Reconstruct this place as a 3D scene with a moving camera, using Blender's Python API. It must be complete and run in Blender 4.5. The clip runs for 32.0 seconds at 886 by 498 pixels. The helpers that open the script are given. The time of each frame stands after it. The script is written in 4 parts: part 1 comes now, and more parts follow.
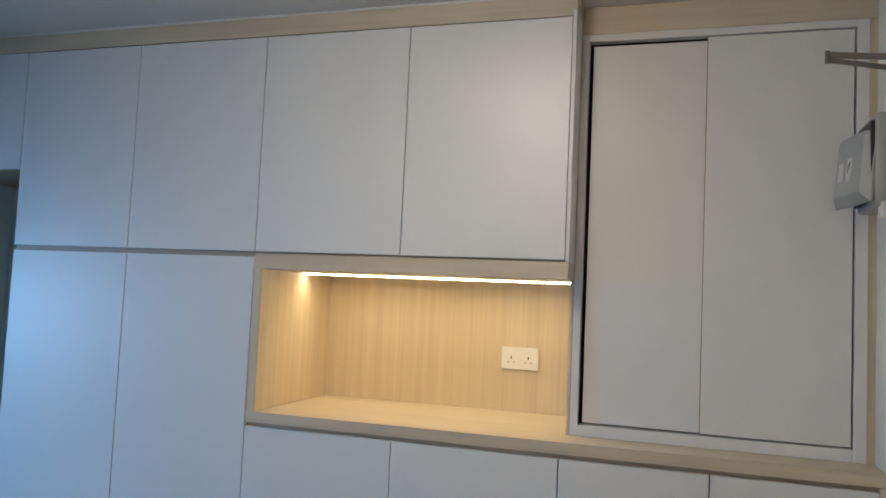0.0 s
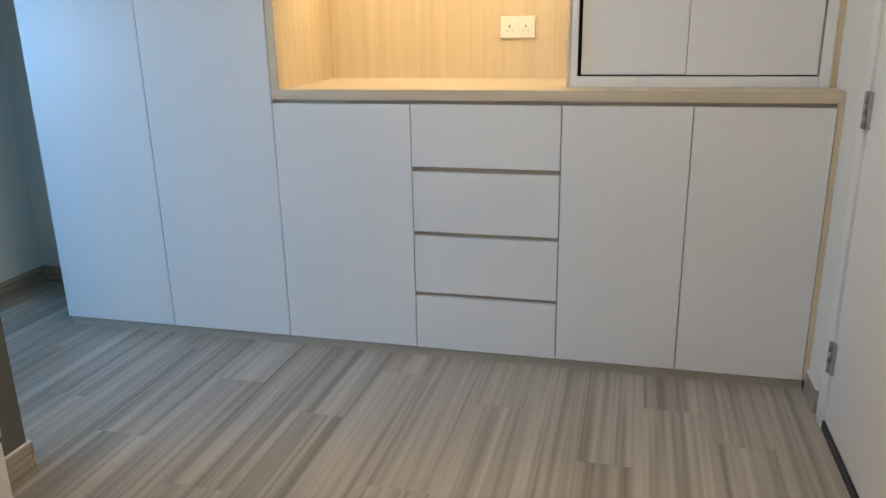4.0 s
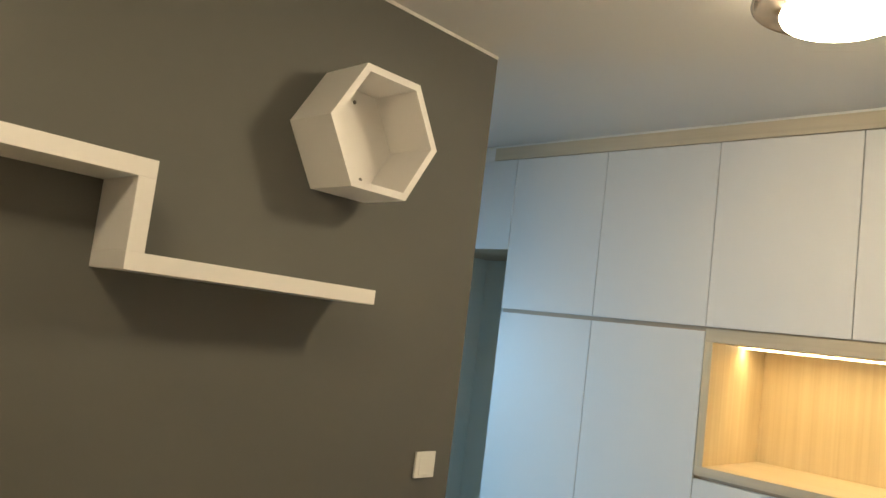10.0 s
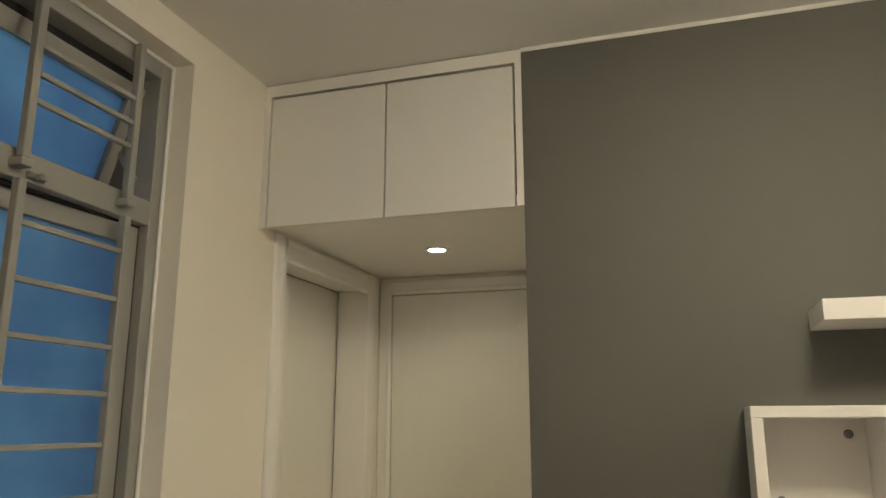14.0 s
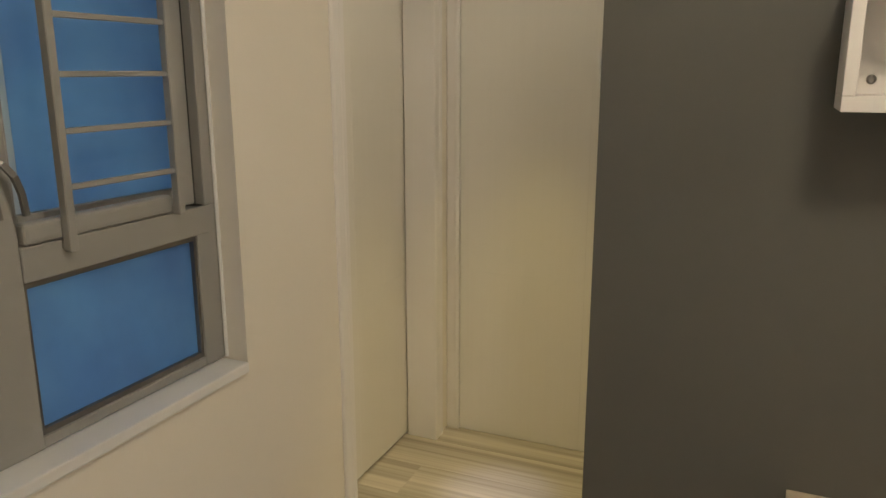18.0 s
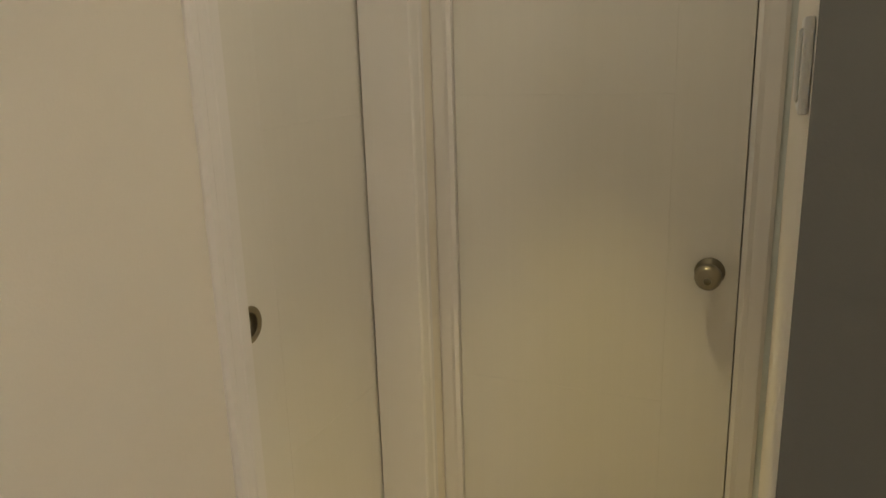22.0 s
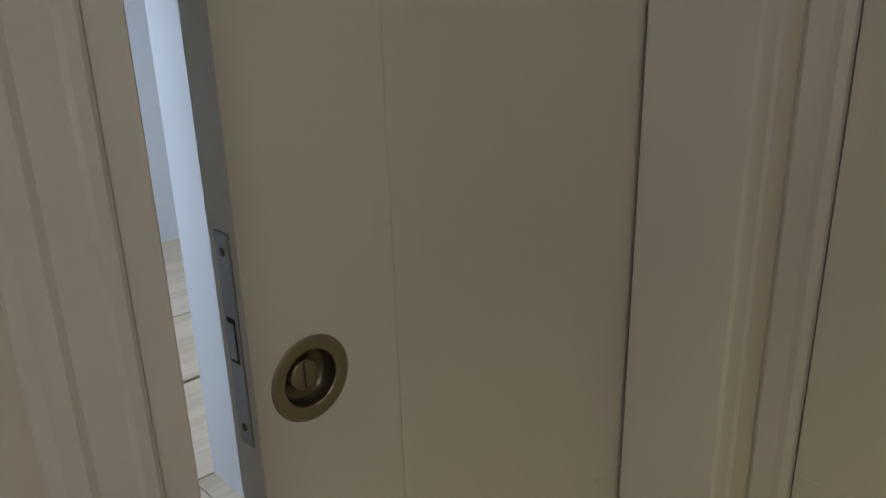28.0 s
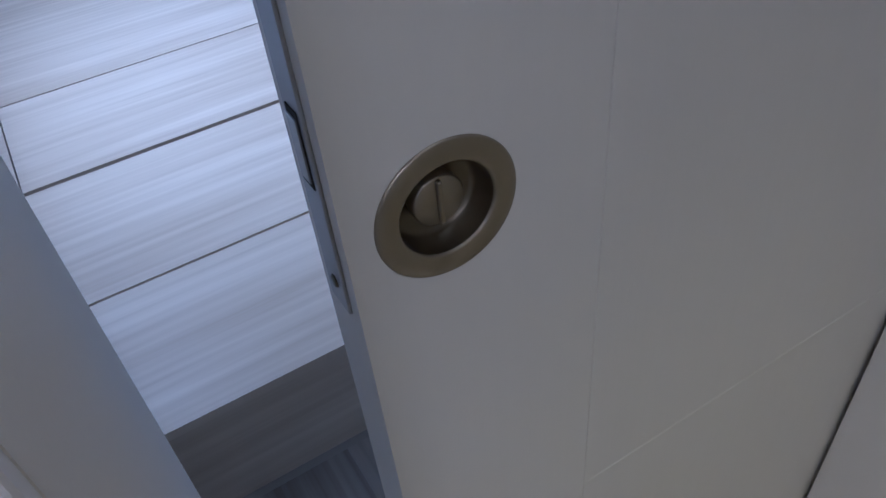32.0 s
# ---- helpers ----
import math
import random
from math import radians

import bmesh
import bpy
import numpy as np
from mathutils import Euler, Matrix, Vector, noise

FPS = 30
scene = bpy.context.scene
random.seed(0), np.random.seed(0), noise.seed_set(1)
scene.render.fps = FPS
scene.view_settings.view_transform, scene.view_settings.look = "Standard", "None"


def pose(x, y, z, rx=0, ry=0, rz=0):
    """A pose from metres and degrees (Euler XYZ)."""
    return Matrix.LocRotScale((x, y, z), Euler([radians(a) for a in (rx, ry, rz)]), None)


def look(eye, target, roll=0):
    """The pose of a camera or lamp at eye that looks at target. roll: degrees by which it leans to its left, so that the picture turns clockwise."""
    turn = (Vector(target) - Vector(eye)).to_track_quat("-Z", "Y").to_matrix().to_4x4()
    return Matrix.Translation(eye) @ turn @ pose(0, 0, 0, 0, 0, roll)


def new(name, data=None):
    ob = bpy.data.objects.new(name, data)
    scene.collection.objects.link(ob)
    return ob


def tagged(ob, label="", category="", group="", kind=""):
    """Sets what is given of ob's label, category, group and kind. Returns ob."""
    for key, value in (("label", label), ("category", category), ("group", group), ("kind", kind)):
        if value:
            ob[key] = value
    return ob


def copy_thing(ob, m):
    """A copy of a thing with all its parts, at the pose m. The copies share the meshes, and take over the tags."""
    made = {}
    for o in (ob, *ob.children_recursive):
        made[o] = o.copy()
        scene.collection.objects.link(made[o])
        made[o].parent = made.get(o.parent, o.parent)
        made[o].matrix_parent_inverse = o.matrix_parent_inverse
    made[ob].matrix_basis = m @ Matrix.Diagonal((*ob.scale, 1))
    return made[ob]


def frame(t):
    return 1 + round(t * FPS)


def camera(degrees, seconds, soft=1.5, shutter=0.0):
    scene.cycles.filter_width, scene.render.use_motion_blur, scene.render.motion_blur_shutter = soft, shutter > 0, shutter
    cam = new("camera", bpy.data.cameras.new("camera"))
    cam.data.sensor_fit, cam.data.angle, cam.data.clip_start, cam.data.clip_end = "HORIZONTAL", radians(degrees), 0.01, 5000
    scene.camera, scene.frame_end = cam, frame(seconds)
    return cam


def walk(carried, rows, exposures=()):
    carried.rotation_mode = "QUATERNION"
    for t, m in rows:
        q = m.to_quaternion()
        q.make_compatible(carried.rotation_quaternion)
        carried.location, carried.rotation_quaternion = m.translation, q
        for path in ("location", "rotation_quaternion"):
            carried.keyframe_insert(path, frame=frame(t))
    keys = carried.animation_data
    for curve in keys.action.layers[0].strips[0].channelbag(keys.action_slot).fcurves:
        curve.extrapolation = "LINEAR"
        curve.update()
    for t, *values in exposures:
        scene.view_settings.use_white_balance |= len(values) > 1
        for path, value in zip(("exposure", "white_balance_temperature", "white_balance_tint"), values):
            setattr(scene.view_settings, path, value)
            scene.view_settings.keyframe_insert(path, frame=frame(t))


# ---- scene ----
# ---- the camera and its walk ----
cam = camera(60.7, 32.0)
PATH = [
    (0, look((0.346, -2.383, 1.494), (-0.253, -0.479, 1.624), 2.6)),
    (0.5, look((0.318, -2.410, 1.476), (-0.201, -0.478, 1.455), 1.6)),
    (1, look((0.265, -2.465, 1.435), (-0.187, -0.520, 1.322), 0.4)),
    (1.5, look((0.247, -2.506, 1.412), (-0.165, -0.560, 1.207), 0.0)),
    (2, look((0.241, -2.550, 1.391), (-0.209, -0.627, 1.081), -0.7)),
    (2.5, look((0.240, -2.571, 1.373), (-0.238, -0.673, 0.962), -1.3)),
    (3, look((0.233, -2.589, 1.346), (-0.240, -0.713, 0.839), -1.2)),
    (3.5, look((0.238, -2.626, 1.320), (-0.225, -0.772, 0.732), -1.3)),
    (5.5, look((0.344, -2.883, 1.352), (-0.244, -1.047, 0.818), -0.8)),
    (6, look((0.367, -2.881, 1.378), (-0.245, -1.017, 0.993), -0.9)),
    (6.5, look((0.390, -2.871, 1.414), (-0.246, -0.995, 1.141), -1.0)),
    (7, look((0.395, -2.870, 1.433), (-0.258, -0.985, 1.284), -0.8)),
    (7.5, look((0.406, -2.872, 1.467), (-0.269, -0.990, 1.430), -0.9)),
    (8, look((0.413, -2.875, 1.497), (-0.286, -1.003, 1.586), -0.7)),
    (8.5, look((0.409, -2.884, 1.526), (-0.312, -1.029, 1.727), -0.6)),
    (9, look((0.380, -2.917, 1.512), (-0.548, -1.167, 1.784), 3.3)),
    (9.5, look((0.347, -2.949, 1.498), (-0.798, -1.327, 1.742), 5.5)),
    (10, look((0.298, -3.023, 1.490), (-1.099, -1.607, 1.697), 7.1)),
    (10.5, look((0.274, -3.099, 1.494), (-1.327, -1.914, 1.676), 6.2)),
    (11, look((0.275, -3.207, 1.485), (-1.463, -2.230, 1.654), 5.8)),
    (11.5, look((0.285, -3.322, 1.493), (-1.571, -2.592, 1.641), 4.7)),
    (12, look((0.299, -3.391, 1.514), (-1.649, -2.955, 1.645), 3.9)),
    (12.5, look((0.283, -3.447, 1.504), (-1.696, -3.224, 1.675), 2.3)),
    (13, look((0.264, -3.483, 1.499), (-1.721, -3.492, 1.740), 0.3)),
    (13.5, look((0.260, -3.450, 1.528), (-1.688, -3.760, 1.861), -0.5)),
    (14, look((0.276, -3.440, 1.545), (-1.580, -4.035, 1.992), 0.0)),
    (14.5, look((0.284, -3.416, 1.557), (-1.499, -4.156, 2.082), 0.4)),
    (16.5, look((0.306, -3.403, 1.500), (-1.525, -4.207, 1.598), -0.1)),
    (17, look((0.308, -3.411, 1.482), (-1.536, -4.183, 1.427), -0.2)),
    (17.5, look((0.266, -3.421, 1.472), (-1.553, -4.203, 1.230), -0.5)),
    (18, look((0.205, -3.432, 1.404), (-1.579, -4.212, 0.946), -0.1)),
    (18.5, look((0.180, -3.469, 1.343), (-1.570, -4.195, 0.701), -0.4)),
    (19, look((0.122, -3.525, 1.288), (-1.568, -4.208, 0.466), -0.3)),
    (19.5, look((0.058, -3.570, 1.272), (-1.657, -4.209, 0.465), -0.7)),
    (20, look((-0.030, -3.615, 1.280), (-1.809, -4.206, 0.582), -1.7)),
    (20.5, look((-0.186, -3.638, 1.271), (-2.004, -4.246, 0.701), -3.0)),
    (21, look((-0.364, -3.692, 1.279), (-2.184, -4.332, 0.751), -2.2)),
    (22, look((-0.777, -3.829, 1.433), (-2.551, -4.606, 0.932), -1.8)),
    (22.5, look((-0.938, -3.822, 1.441), (-2.579, -4.907, 1.082), -3.2)),
    (23, look((-1.071, -3.702, 1.431), (-2.485, -5.114, 1.372), -3.0)),
    (23.5, look((-1.122, -3.687, 1.418), (-2.430, -5.164, 1.746), -3.1)),
    (24, look((-1.113, -3.658, 1.407), (-2.326, -5.191, 1.830), -0.4)),
    (24.5, look((-1.138, -3.657, 1.390), (-2.319, -5.251, 1.647), -1.1)),
    (25, pose(-1.140, -3.689, 1.410, 89.40, 1.60, 142.60)),
    (25.5, pose(-1.196, -3.817, 1.385, 79.20, 2.60, 140.60)),
    (27.5, look((-1.507, -4.113, 1.268), (-2.486, -5.508, 0.221), -6.1)),
    (28, pose(-1.530, -4.225, 1.250, 70.90, 1.50, 135.30)),
    (28.5, pose(-1.680, -4.300, 1.258, 63.50, 4.00, 146.00)),
    (29, pose(-1.810, -4.400, 1.235, 57.00, 7.60, 157.50)),
    (29.3, pose(-1.780, -4.388, 1.225, 56.40, 7.20, 160.00)),
    (29.8, pose(-1.734, -4.374, 1.214, 54.77, 5.68, 157.82)),
    (30, pose(-1.724, -4.378, 1.210, 54.60, 4.67, 154.60)),
    (30.6, pose(-1.694, -4.402, 1.202, 52.0, 3.16, 149.63)),
    (31, pose(-1.689, -4.428, 1.192, 50.2, 2.83, 147.60)),
    (31.3, pose(-1.690, -4.434, 1.184, 50.4, 2.97, 147.32)),
    (32, pose(-1.700, -4.448, 1.173, 47.6, 4.99, 148.60)),
]

# seconds, stops, kelvin, tint
LOOKS = [
    (0, -0.52, 5650, 10), (1, -0.56, 5580, 10), (2, -0.47, 5620, 10), (3, -0.16, 5720, 10), (6, -0.01, 6600, 9), (7, -0.22, 6950, 8), (8, -0.38, 7550, 9), (9, -0.32, 7450, 6), (10, 0.02, 7150, 5), (11, -0.06, 6900, 3), (12, -0.12, 6900, 1), (13, -0.08, 6650, 2), (14, -0.04, 6250, 3), (17, -0.06, 6180, 8),
    (18, -0.05, 6250, 9), (19, -0.11, 6480, 9), (20, -0.08, 6470, 9), (22, -0.2, 6300, 8), (24, -0.25, 5850, 9), (25.5, -0.36, 5500, 8), (28, -1.0, 5450, 9), (29, -1.32, 4700, 17), (30, -0.77, 4470, 22), (31, -0.82, 4330, 22), (32, -0.68, 4280, 22),
]
walk(cam, PATH, LOOKS)

# ---- plan, in metres: x along the cabinet wall, y towards it, z up ----
CEIL = 2.50          # ceiling
XR = 0.903           # wall with the entrance door
XG = -1.512          # grey feature wall
YG0, YG1 = -3.80, -1.026
YW = -4.553          # window wall
YD = -4.67           # face of the sliding door
XD2 = -2.385         # face of the hinged door in the alcove
SOFFIT = 2.073       # foot of the doors of the cabinet over the alcove
HEAD = 2.019         # head of the two alcove doors
DOOR_SLIDE = 0.07    # how far the sliding door stands open
SB, DB = 0.142, -0.09  # bedroom shifted to suit the camera's view through the door gap
XB = -1.60 + SB      # bedroom's outer wall
DECK = 0.241         # height of the bedroom platform

# ---- world and lights ----
world = bpy.data.worlds.new("dusk_sky")
world.use_nodes = True
scene.world = world
wn = world.node_tree.nodes
sky = wn.new("ShaderNodeTexSky")
sky.sky_type = "NISHITA"
sky.sun_disc = False
sky.sun_elevation = radians(13)
sky.sun_rotation = radians(200)
world.node_tree.links.new(sky.outputs[0], wn["Background"].inputs[0])
wn["Background"].inputs[1].default_value = 0.15


def lamp(name, kind, m, energy, color, **more):
    data = bpy.data.lights.new(name, kind)
    data.energy, data.color = energy, color
    if "size" in more:
        data.shape, data.size, data.size_y = "RECTANGLE", more["size"], more["size_y"]
    if "radius" in more:
        data.shadow_soft_size = more["radius"]
    if "cone" in more:
        data.spot_size, data.spot_blend = radians(more["cone"]), more.get("blend", 0.5)
    if "spread" in more:
        data.spread = radians(more["spread"])
    ob = new(name, data)
    ob.matrix_world = m
    return ob


WARM = (1.0, 0.80, 0.56)
# the bulbs of the two ceiling lamps, the strip in the niche, the downlight in the alcove
lamp("ceiling_bulb", "POINT", pose(-0.305, -1.12, 2.452), 8.0, WARM, radius=0.135)
lamp("ceiling_bulb", "POINT", pose(-0.36, -3.12, 2.322), 2.6, WARM, radius=0.10)
lamp("niche_strip_light", "AREA", pose(-0.5365, 0.310, 1.5615), 3.9, (1.0, 0.735, 0.37), size=1.064, size_y=0.010, spread=170)
# three lamps for the one downlight: added soft fill, yellow ring, violet-white core
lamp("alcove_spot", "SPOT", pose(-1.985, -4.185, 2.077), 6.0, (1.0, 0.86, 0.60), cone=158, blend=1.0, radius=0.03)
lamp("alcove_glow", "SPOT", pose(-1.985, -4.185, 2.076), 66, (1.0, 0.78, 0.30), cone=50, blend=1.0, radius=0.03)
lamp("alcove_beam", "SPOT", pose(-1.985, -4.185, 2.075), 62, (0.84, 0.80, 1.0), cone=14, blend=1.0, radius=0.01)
# daylight: at an added window out of view, and in the bedroom window
lamp("kitchen_daylight", "AREA", look((-4.55, -1.75, 1.30), (-2.1, -0.1, 0.64)), 24, (0.24, 0.58, 1.0), size=1.9, size_y=0.80, spread=80)
lamp("bedroom_daylight", "AREA", look((XB + 0.08, -6.39, 1.25), (-2.7, -6.45, 0.24)), 40, (1.0, 0.98, 0.955), size=0.8, size_y=1.2, spread=150)


# ---- materials ----
def material(name, color, rough=0.5, metal=0.0, var=0.06, scale=6.0, fine=160.0, bump=0.05, spec=0.5, coat=0.0):
    """Paint, laminate or metal: tone varies softly at two scales, with a fine bump."""
    m = bpy.data.materials.new(name)
    m.use_nodes = True
    n, l = m.node_tree.nodes, m.node_tree.links
    b = n["Principled BSDF"]
    b.inputs["Roughness"].default_value = rough
    b.inputs["Metallic"].default_value = metal
    b.inputs["Specular IOR Level"].default_value = spec
    b.inputs["Coat Weight"].default_value = coat
    co = n.new("ShaderNodeTexCoord")
    big = n.new("ShaderNodeTexNoise")
    big.inputs["Scale"].default_value, big.inputs["Detail"].default_value = scale, 3
    small = n.new("ShaderNodeTexNoise")
    small.inputs["Scale"].default_value, small.inputs["Detail"].default_value = fine, 4
    l.new(co.outputs["Object"], big.inputs["Vector"])
    l.new(co.outputs["Object"], small.inputs["Vector"])
    mix = n.new("ShaderNodeMix")
    mix.data_type = "RGBA"
    mix.inputs["A"].default_value = (*[c * (1 - var) for c in color], 1)
    mix.inputs["B"].default_value = (*[min(1, c * (1 + var)) for c in color], 1)
    blend = n.new("ShaderNodeMath")
    blend.operation = "MULTIPLY_ADD"
    blend.inputs[1].default_value = 0.35
    l.new(small.outputs[0], blend.inputs[0])
    half = n.new("ShaderNodeMath")
    half.operation = "MULTIPLY"
    half.inputs[1].default_value = 0.65
    l.new(big.outputs[0], half.inputs[0])
    l.new(half.outputs[0], blend.inputs[2])
    l.new(blend.outputs[0], mix.inputs["Factor"])
    l.new(mix.outputs["Result"], b.inputs["Base Color"])
    if bump:
        bp = n.new("ShaderNodeBump")
        bp.inputs["Strength"].default_value, bp.inputs["Distance"].default_value = bump, 0.002
        l.new(small.outputs[0], bp.inputs["Height"])
        l.new(bp.outputs[0], b.inputs["Normal"])
    return m


def streaked(name, dark, light, axis, rough=0.45, across=70.0, along=1.2, wide=9.0, bump=0.03, per_piece=0.0, spec=0.5):
    """Wood or wood-look surface whose grain runs along one axis ('x', 'y' or 'z')."""
    m = bpy.data.materials.new(name)
    m.use_nodes = True
    n, l = m.node_tree.nodes, m.node_tree.links
    b = n["Principled BSDF"]
    b.inputs["Roughness"].default_value = rough
    b.inputs["Specular IOR Level"].default_value = spec
    co = n.new("ShaderNodeTexCoord")
    info = n.new("ShaderNodeObjectInfo")
    shift = n.new("ShaderNodeVectorMath")
    shift.operation = "MULTIPLY_ADD"
    shift.inputs[0].default_value = (37.0, 91.0, 53.0)
    l.new(info.outputs["Random"], shift.inputs[1])
    l.new(co.outputs["Object"], shift.inputs[2])

    def noise_at(k_across, k_along, detail):
        mp = n.new("ShaderNodeMapping")
        mp.inputs["Scale"].default_value = [k_along if a == axis else k_across for a in "xyz"]
        tx = n.new("ShaderNodeTexNoise")
        tx.inputs["Scale"].default_value, tx.inputs["Detail"].default_value = 1.0, detail
        l.new(shift.outputs[0], mp.inputs["Vector"])
        l.new(mp.outputs[0], tx.inputs["Vector"])
        return tx.outputs[0]

    fine, coarse = noise_at(across, along * 2, 5), noise_at(wide, along, 3)
    tot = n.new("ShaderNodeMath")
    tot.operation = "MULTIPLY_ADD"
    tot.inputs[1].default_value = 0.45
    l.new(fine, tot.inputs[0])
    half = n.new("ShaderNodeMath")
    half.operation = "MULTIPLY"
    half.inputs[1].default_value = 0.55
    l.new(coarse, half.inputs[0])
    l.new(half.outputs[0], tot.inputs[2])
    ramp = n.new("ShaderNodeValToRGB")
    ramp.color_ramp.elements[0].position, ramp.color_ramp.elements[0].color = 0.36, (*dark, 1)
    ramp.color_ramp.elements[1].position, ramp.color_ramp.elements[1].color = 0.62, (*light, 1)
    l.new(tot.outputs[0], ramp.inputs[0])
    out = ramp.outputs[0]
    if per_piece:
        hsv = n.new("ShaderNodeHueSaturation")
        rng = n.new("ShaderNodeMapRange")
        rng.inputs["To Min"].default_value, rng.inputs["To Max"].default_value = 1 - per_piece, 1 + per_piece
        l.new(info.outputs["Random"], rng.inputs["Value"])
        l.new(rng.outputs[0], hsv.inputs["Value"])
        l.new(out, hsv.inputs["Color"])
        out = hsv.outputs[0]
    l.new(out, b.inputs["Base Color"])
    bp = n.new("ShaderNodeBump")
    bp.inputs["Strength"].default_value, bp.inputs["Distance"].default_value = bump, 0.002
    l.new(fine, bp.inputs["Height"])
    l.new(bp.outputs[0], b.inputs["Normal"])
    return m


def glowing(name, color, strength):
    m = bpy.data.materials.new(name)
    m.use_nodes = True
    b = m.node_tree.nodes["Principled BSDF"]
    b.inputs["Base Color"].default_value = (0.9, 0.88, 0.85, 1)
    b.inputs["Emission Color"].default_value = (*color, 1)
    b.inputs["Emission Strength"].default_value = strength
    return m


def film(name, color):
    """Glass with a blue frosted film: daylight from outside comes through, scattered."""
    m = bpy.data.materials.new(name)
    m.use_nodes = True
    n, l = m.node_tree.nodes, m.node_tree.links
    b = n["Principled BSDF"]
    b.inputs["Base Color"].default_value = (*[c * 0.35 for c in color], 1)
    b.inputs["Roughness"].default_value = 0.12
    tr = n.new("ShaderNodeBsdfTranslucent")
    co = n.new("ShaderNodeTexCoord")
    tx = n.new("ShaderNodeTexNoise")
    tx.inputs["Scale"].default_value, tx.inputs["Detail"].default_value = 5.0, 5
    l.new(co.outputs["Object"], tx.inputs["Vector"])
    rp = n.new("ShaderNodeValToRGB")
    rp.color_ramp.elements[0].position, rp.color_ramp.elements[0].color = 0.32, (*[c * 0.84 for c in color], 1)
    rp.color_ramp.elements[1].position, rp.color_ramp.elements[1].color = 0.70, (*[min(1, c * 1.14) for c in color], 1)
    l.new(tx.outputs[0], rp.inputs[0])
    l.new(rp.outputs[0], tr.inputs["Color"])
    mx = n.new("ShaderNodeMixShader")
    mx.inputs[0].default_value = 0.75
    l.new(b.outputs[0], mx.inputs[1])
    l.new(tr.outputs[0], mx.inputs[2])
    l.new(mx.outputs[0], n["Material Output"].inputs["Surface"])
    return m


LAMINATE = material("white_laminate", (0.73, 0.717, 0.705), 0.36, var=0.03, scale=3, fine=420, bump=0.06)
WHITE = material("white_lacquer", (0.79, 0.764, 0.742), 0.4, var=0.03, scale=5, fine=300, bump=0.03)

PLASTIC = material("white_plastic", (0.80, 0.79, 0.75), 0.3, var=0.02, scale=20, bump=0.0)
PAINT = material("cream_wall_paint", (0.78, 0.735, 0.655), 0.75, var=0.03, scale=1.6, fine=230, bump=0.10)
CEIL_PAINT = material("ceiling_paint", (0.74, 0.72, 0.69), 0.85, var=0.03, scale=1.2, fine=200, bump=0.08)
GREY = material("grey_feature_paint", (0.109, 0.107, 0.0965), 0.62, var=0.07, scale=1.5, fine=260, bump=0.10)
BEDROOM_PAINT = material("bedroom_wall_paint", (0.72, 0.755, 0.80), 0.75, var=0.03, scale=1.6, fine=230, bump=0.08)
HALL_PAINT = material("hall_wall_paint", (0.70, 0.74, 0.72), 0.75, var=0.03, scale=1.5, fine=200, bump=0.08)
# near-black colour in place of shade in gaps, holes and closed bodies
DARK = material("shade_black", (0.03, 0.028, 0.025), 0.8, bump=0)
GREIGE = material("greige_edge", (0.40, 0.315, 0.23), 0.5, var=0.05, scale=8)
DOOR_WHITE = streaked("door_laminate", (0.732, 0.707, 0.655), (0.743, 0.718, 0.665), "z", 0.45, across=150, along=0.8, wide=40, bump=0.008)
MAPLE_X = streaked("maple_grain_x", (0.545, 0.455, 0.330), (0.63, 0.54, 0.405), "x", 0.42)
MAPLE_Y = streaked("maple_grain_y", (0.545, 0.455, 0.330), (0.63, 0.54, 0.405), "y", 0.42)
MAPLE_Z = streaked("maple_grain_z", (0.585, 0.475, 0.315), (0.66, 0.555, 0.39), "z", 0.42, across=140, along=0.8, wide=34)
PLINTH_M = streaked("plinth_laminate", (0.39, 0.335, 0.26), (0.46, 0.40, 0.315), "x", 0.45, across=60)
FLOOR_M = streaked("wood_look_tile", (0.225, 0.197, 0.163), (0.50, 0.460, 0.405), "y", 0.38, across=52, along=0.3, wide=17, bump=0.04, per_piece=0.04)
SKIRT_X = streaked("skirting_tile_x", (0.265, 0.215, 0.160), (0.46, 0.395, 0.31), "x", 0.36, across=60, along=0.8, wide=30)
SKIRT_Y = streaked("skirting_tile_y", (0.265, 0.215, 0.160), (0.46, 0.395, 0.31), "y", 0.36, across=60, along=0.8, wide=30)
DECK_M = streaked("platform_board", (0.50, 0.415, 0.300), (0.68, 0.595, 0.465), "x", 0.42, across=55, along=0.9, wide=8, bump=0.02, per_piece=0.03)
GROUT = material("grout", (0.44, 0.405, 0.355), 0.8, bump=0.1)
ALU = material("window_aluminium", (0.30, 0.294, 0.278), 0.5, var=0.05, scale=8, fine=300, bump=0.03)
STEEL = material("brushed_steel", (0.44, 0.43, 0.41), 0.36, 1.0, bump=0.03)
NICKEL = material("satin_nickel", (0.34, 0.305, 0.235), 0.42, 1.0, bump=0.02)
# nickel copy darkened in colour for the shade inside the pull's cup
NICKEL_DARK = material("shaded_nickel", (0.20, 0.175, 0.125), 0.4, 1.0, bump=0.02)
BRONZE = material("lamp_bronze", (0.27, 0.235, 0.20), 0.2, 1.0, bump=0.0)
GUNMETAL = material("gunmetal", (0.21, 0.20, 0.19), 0.45, 0.8, bump=0.02)
BOX_GREY = material("box_grey_enamel", (0.34, 0.355, 0.35), 0.45, var=0.04, scale=15)
# also fills shaded gaps at the lid and window as plain black
BLACK = material("black_rubber", (0.02, 0.02, 0.022), 0.5)
GLAND_M = material("dark_plated_gland", (0.075, 0.066, 0.058), 0.42, 0.6, bump=0.02)
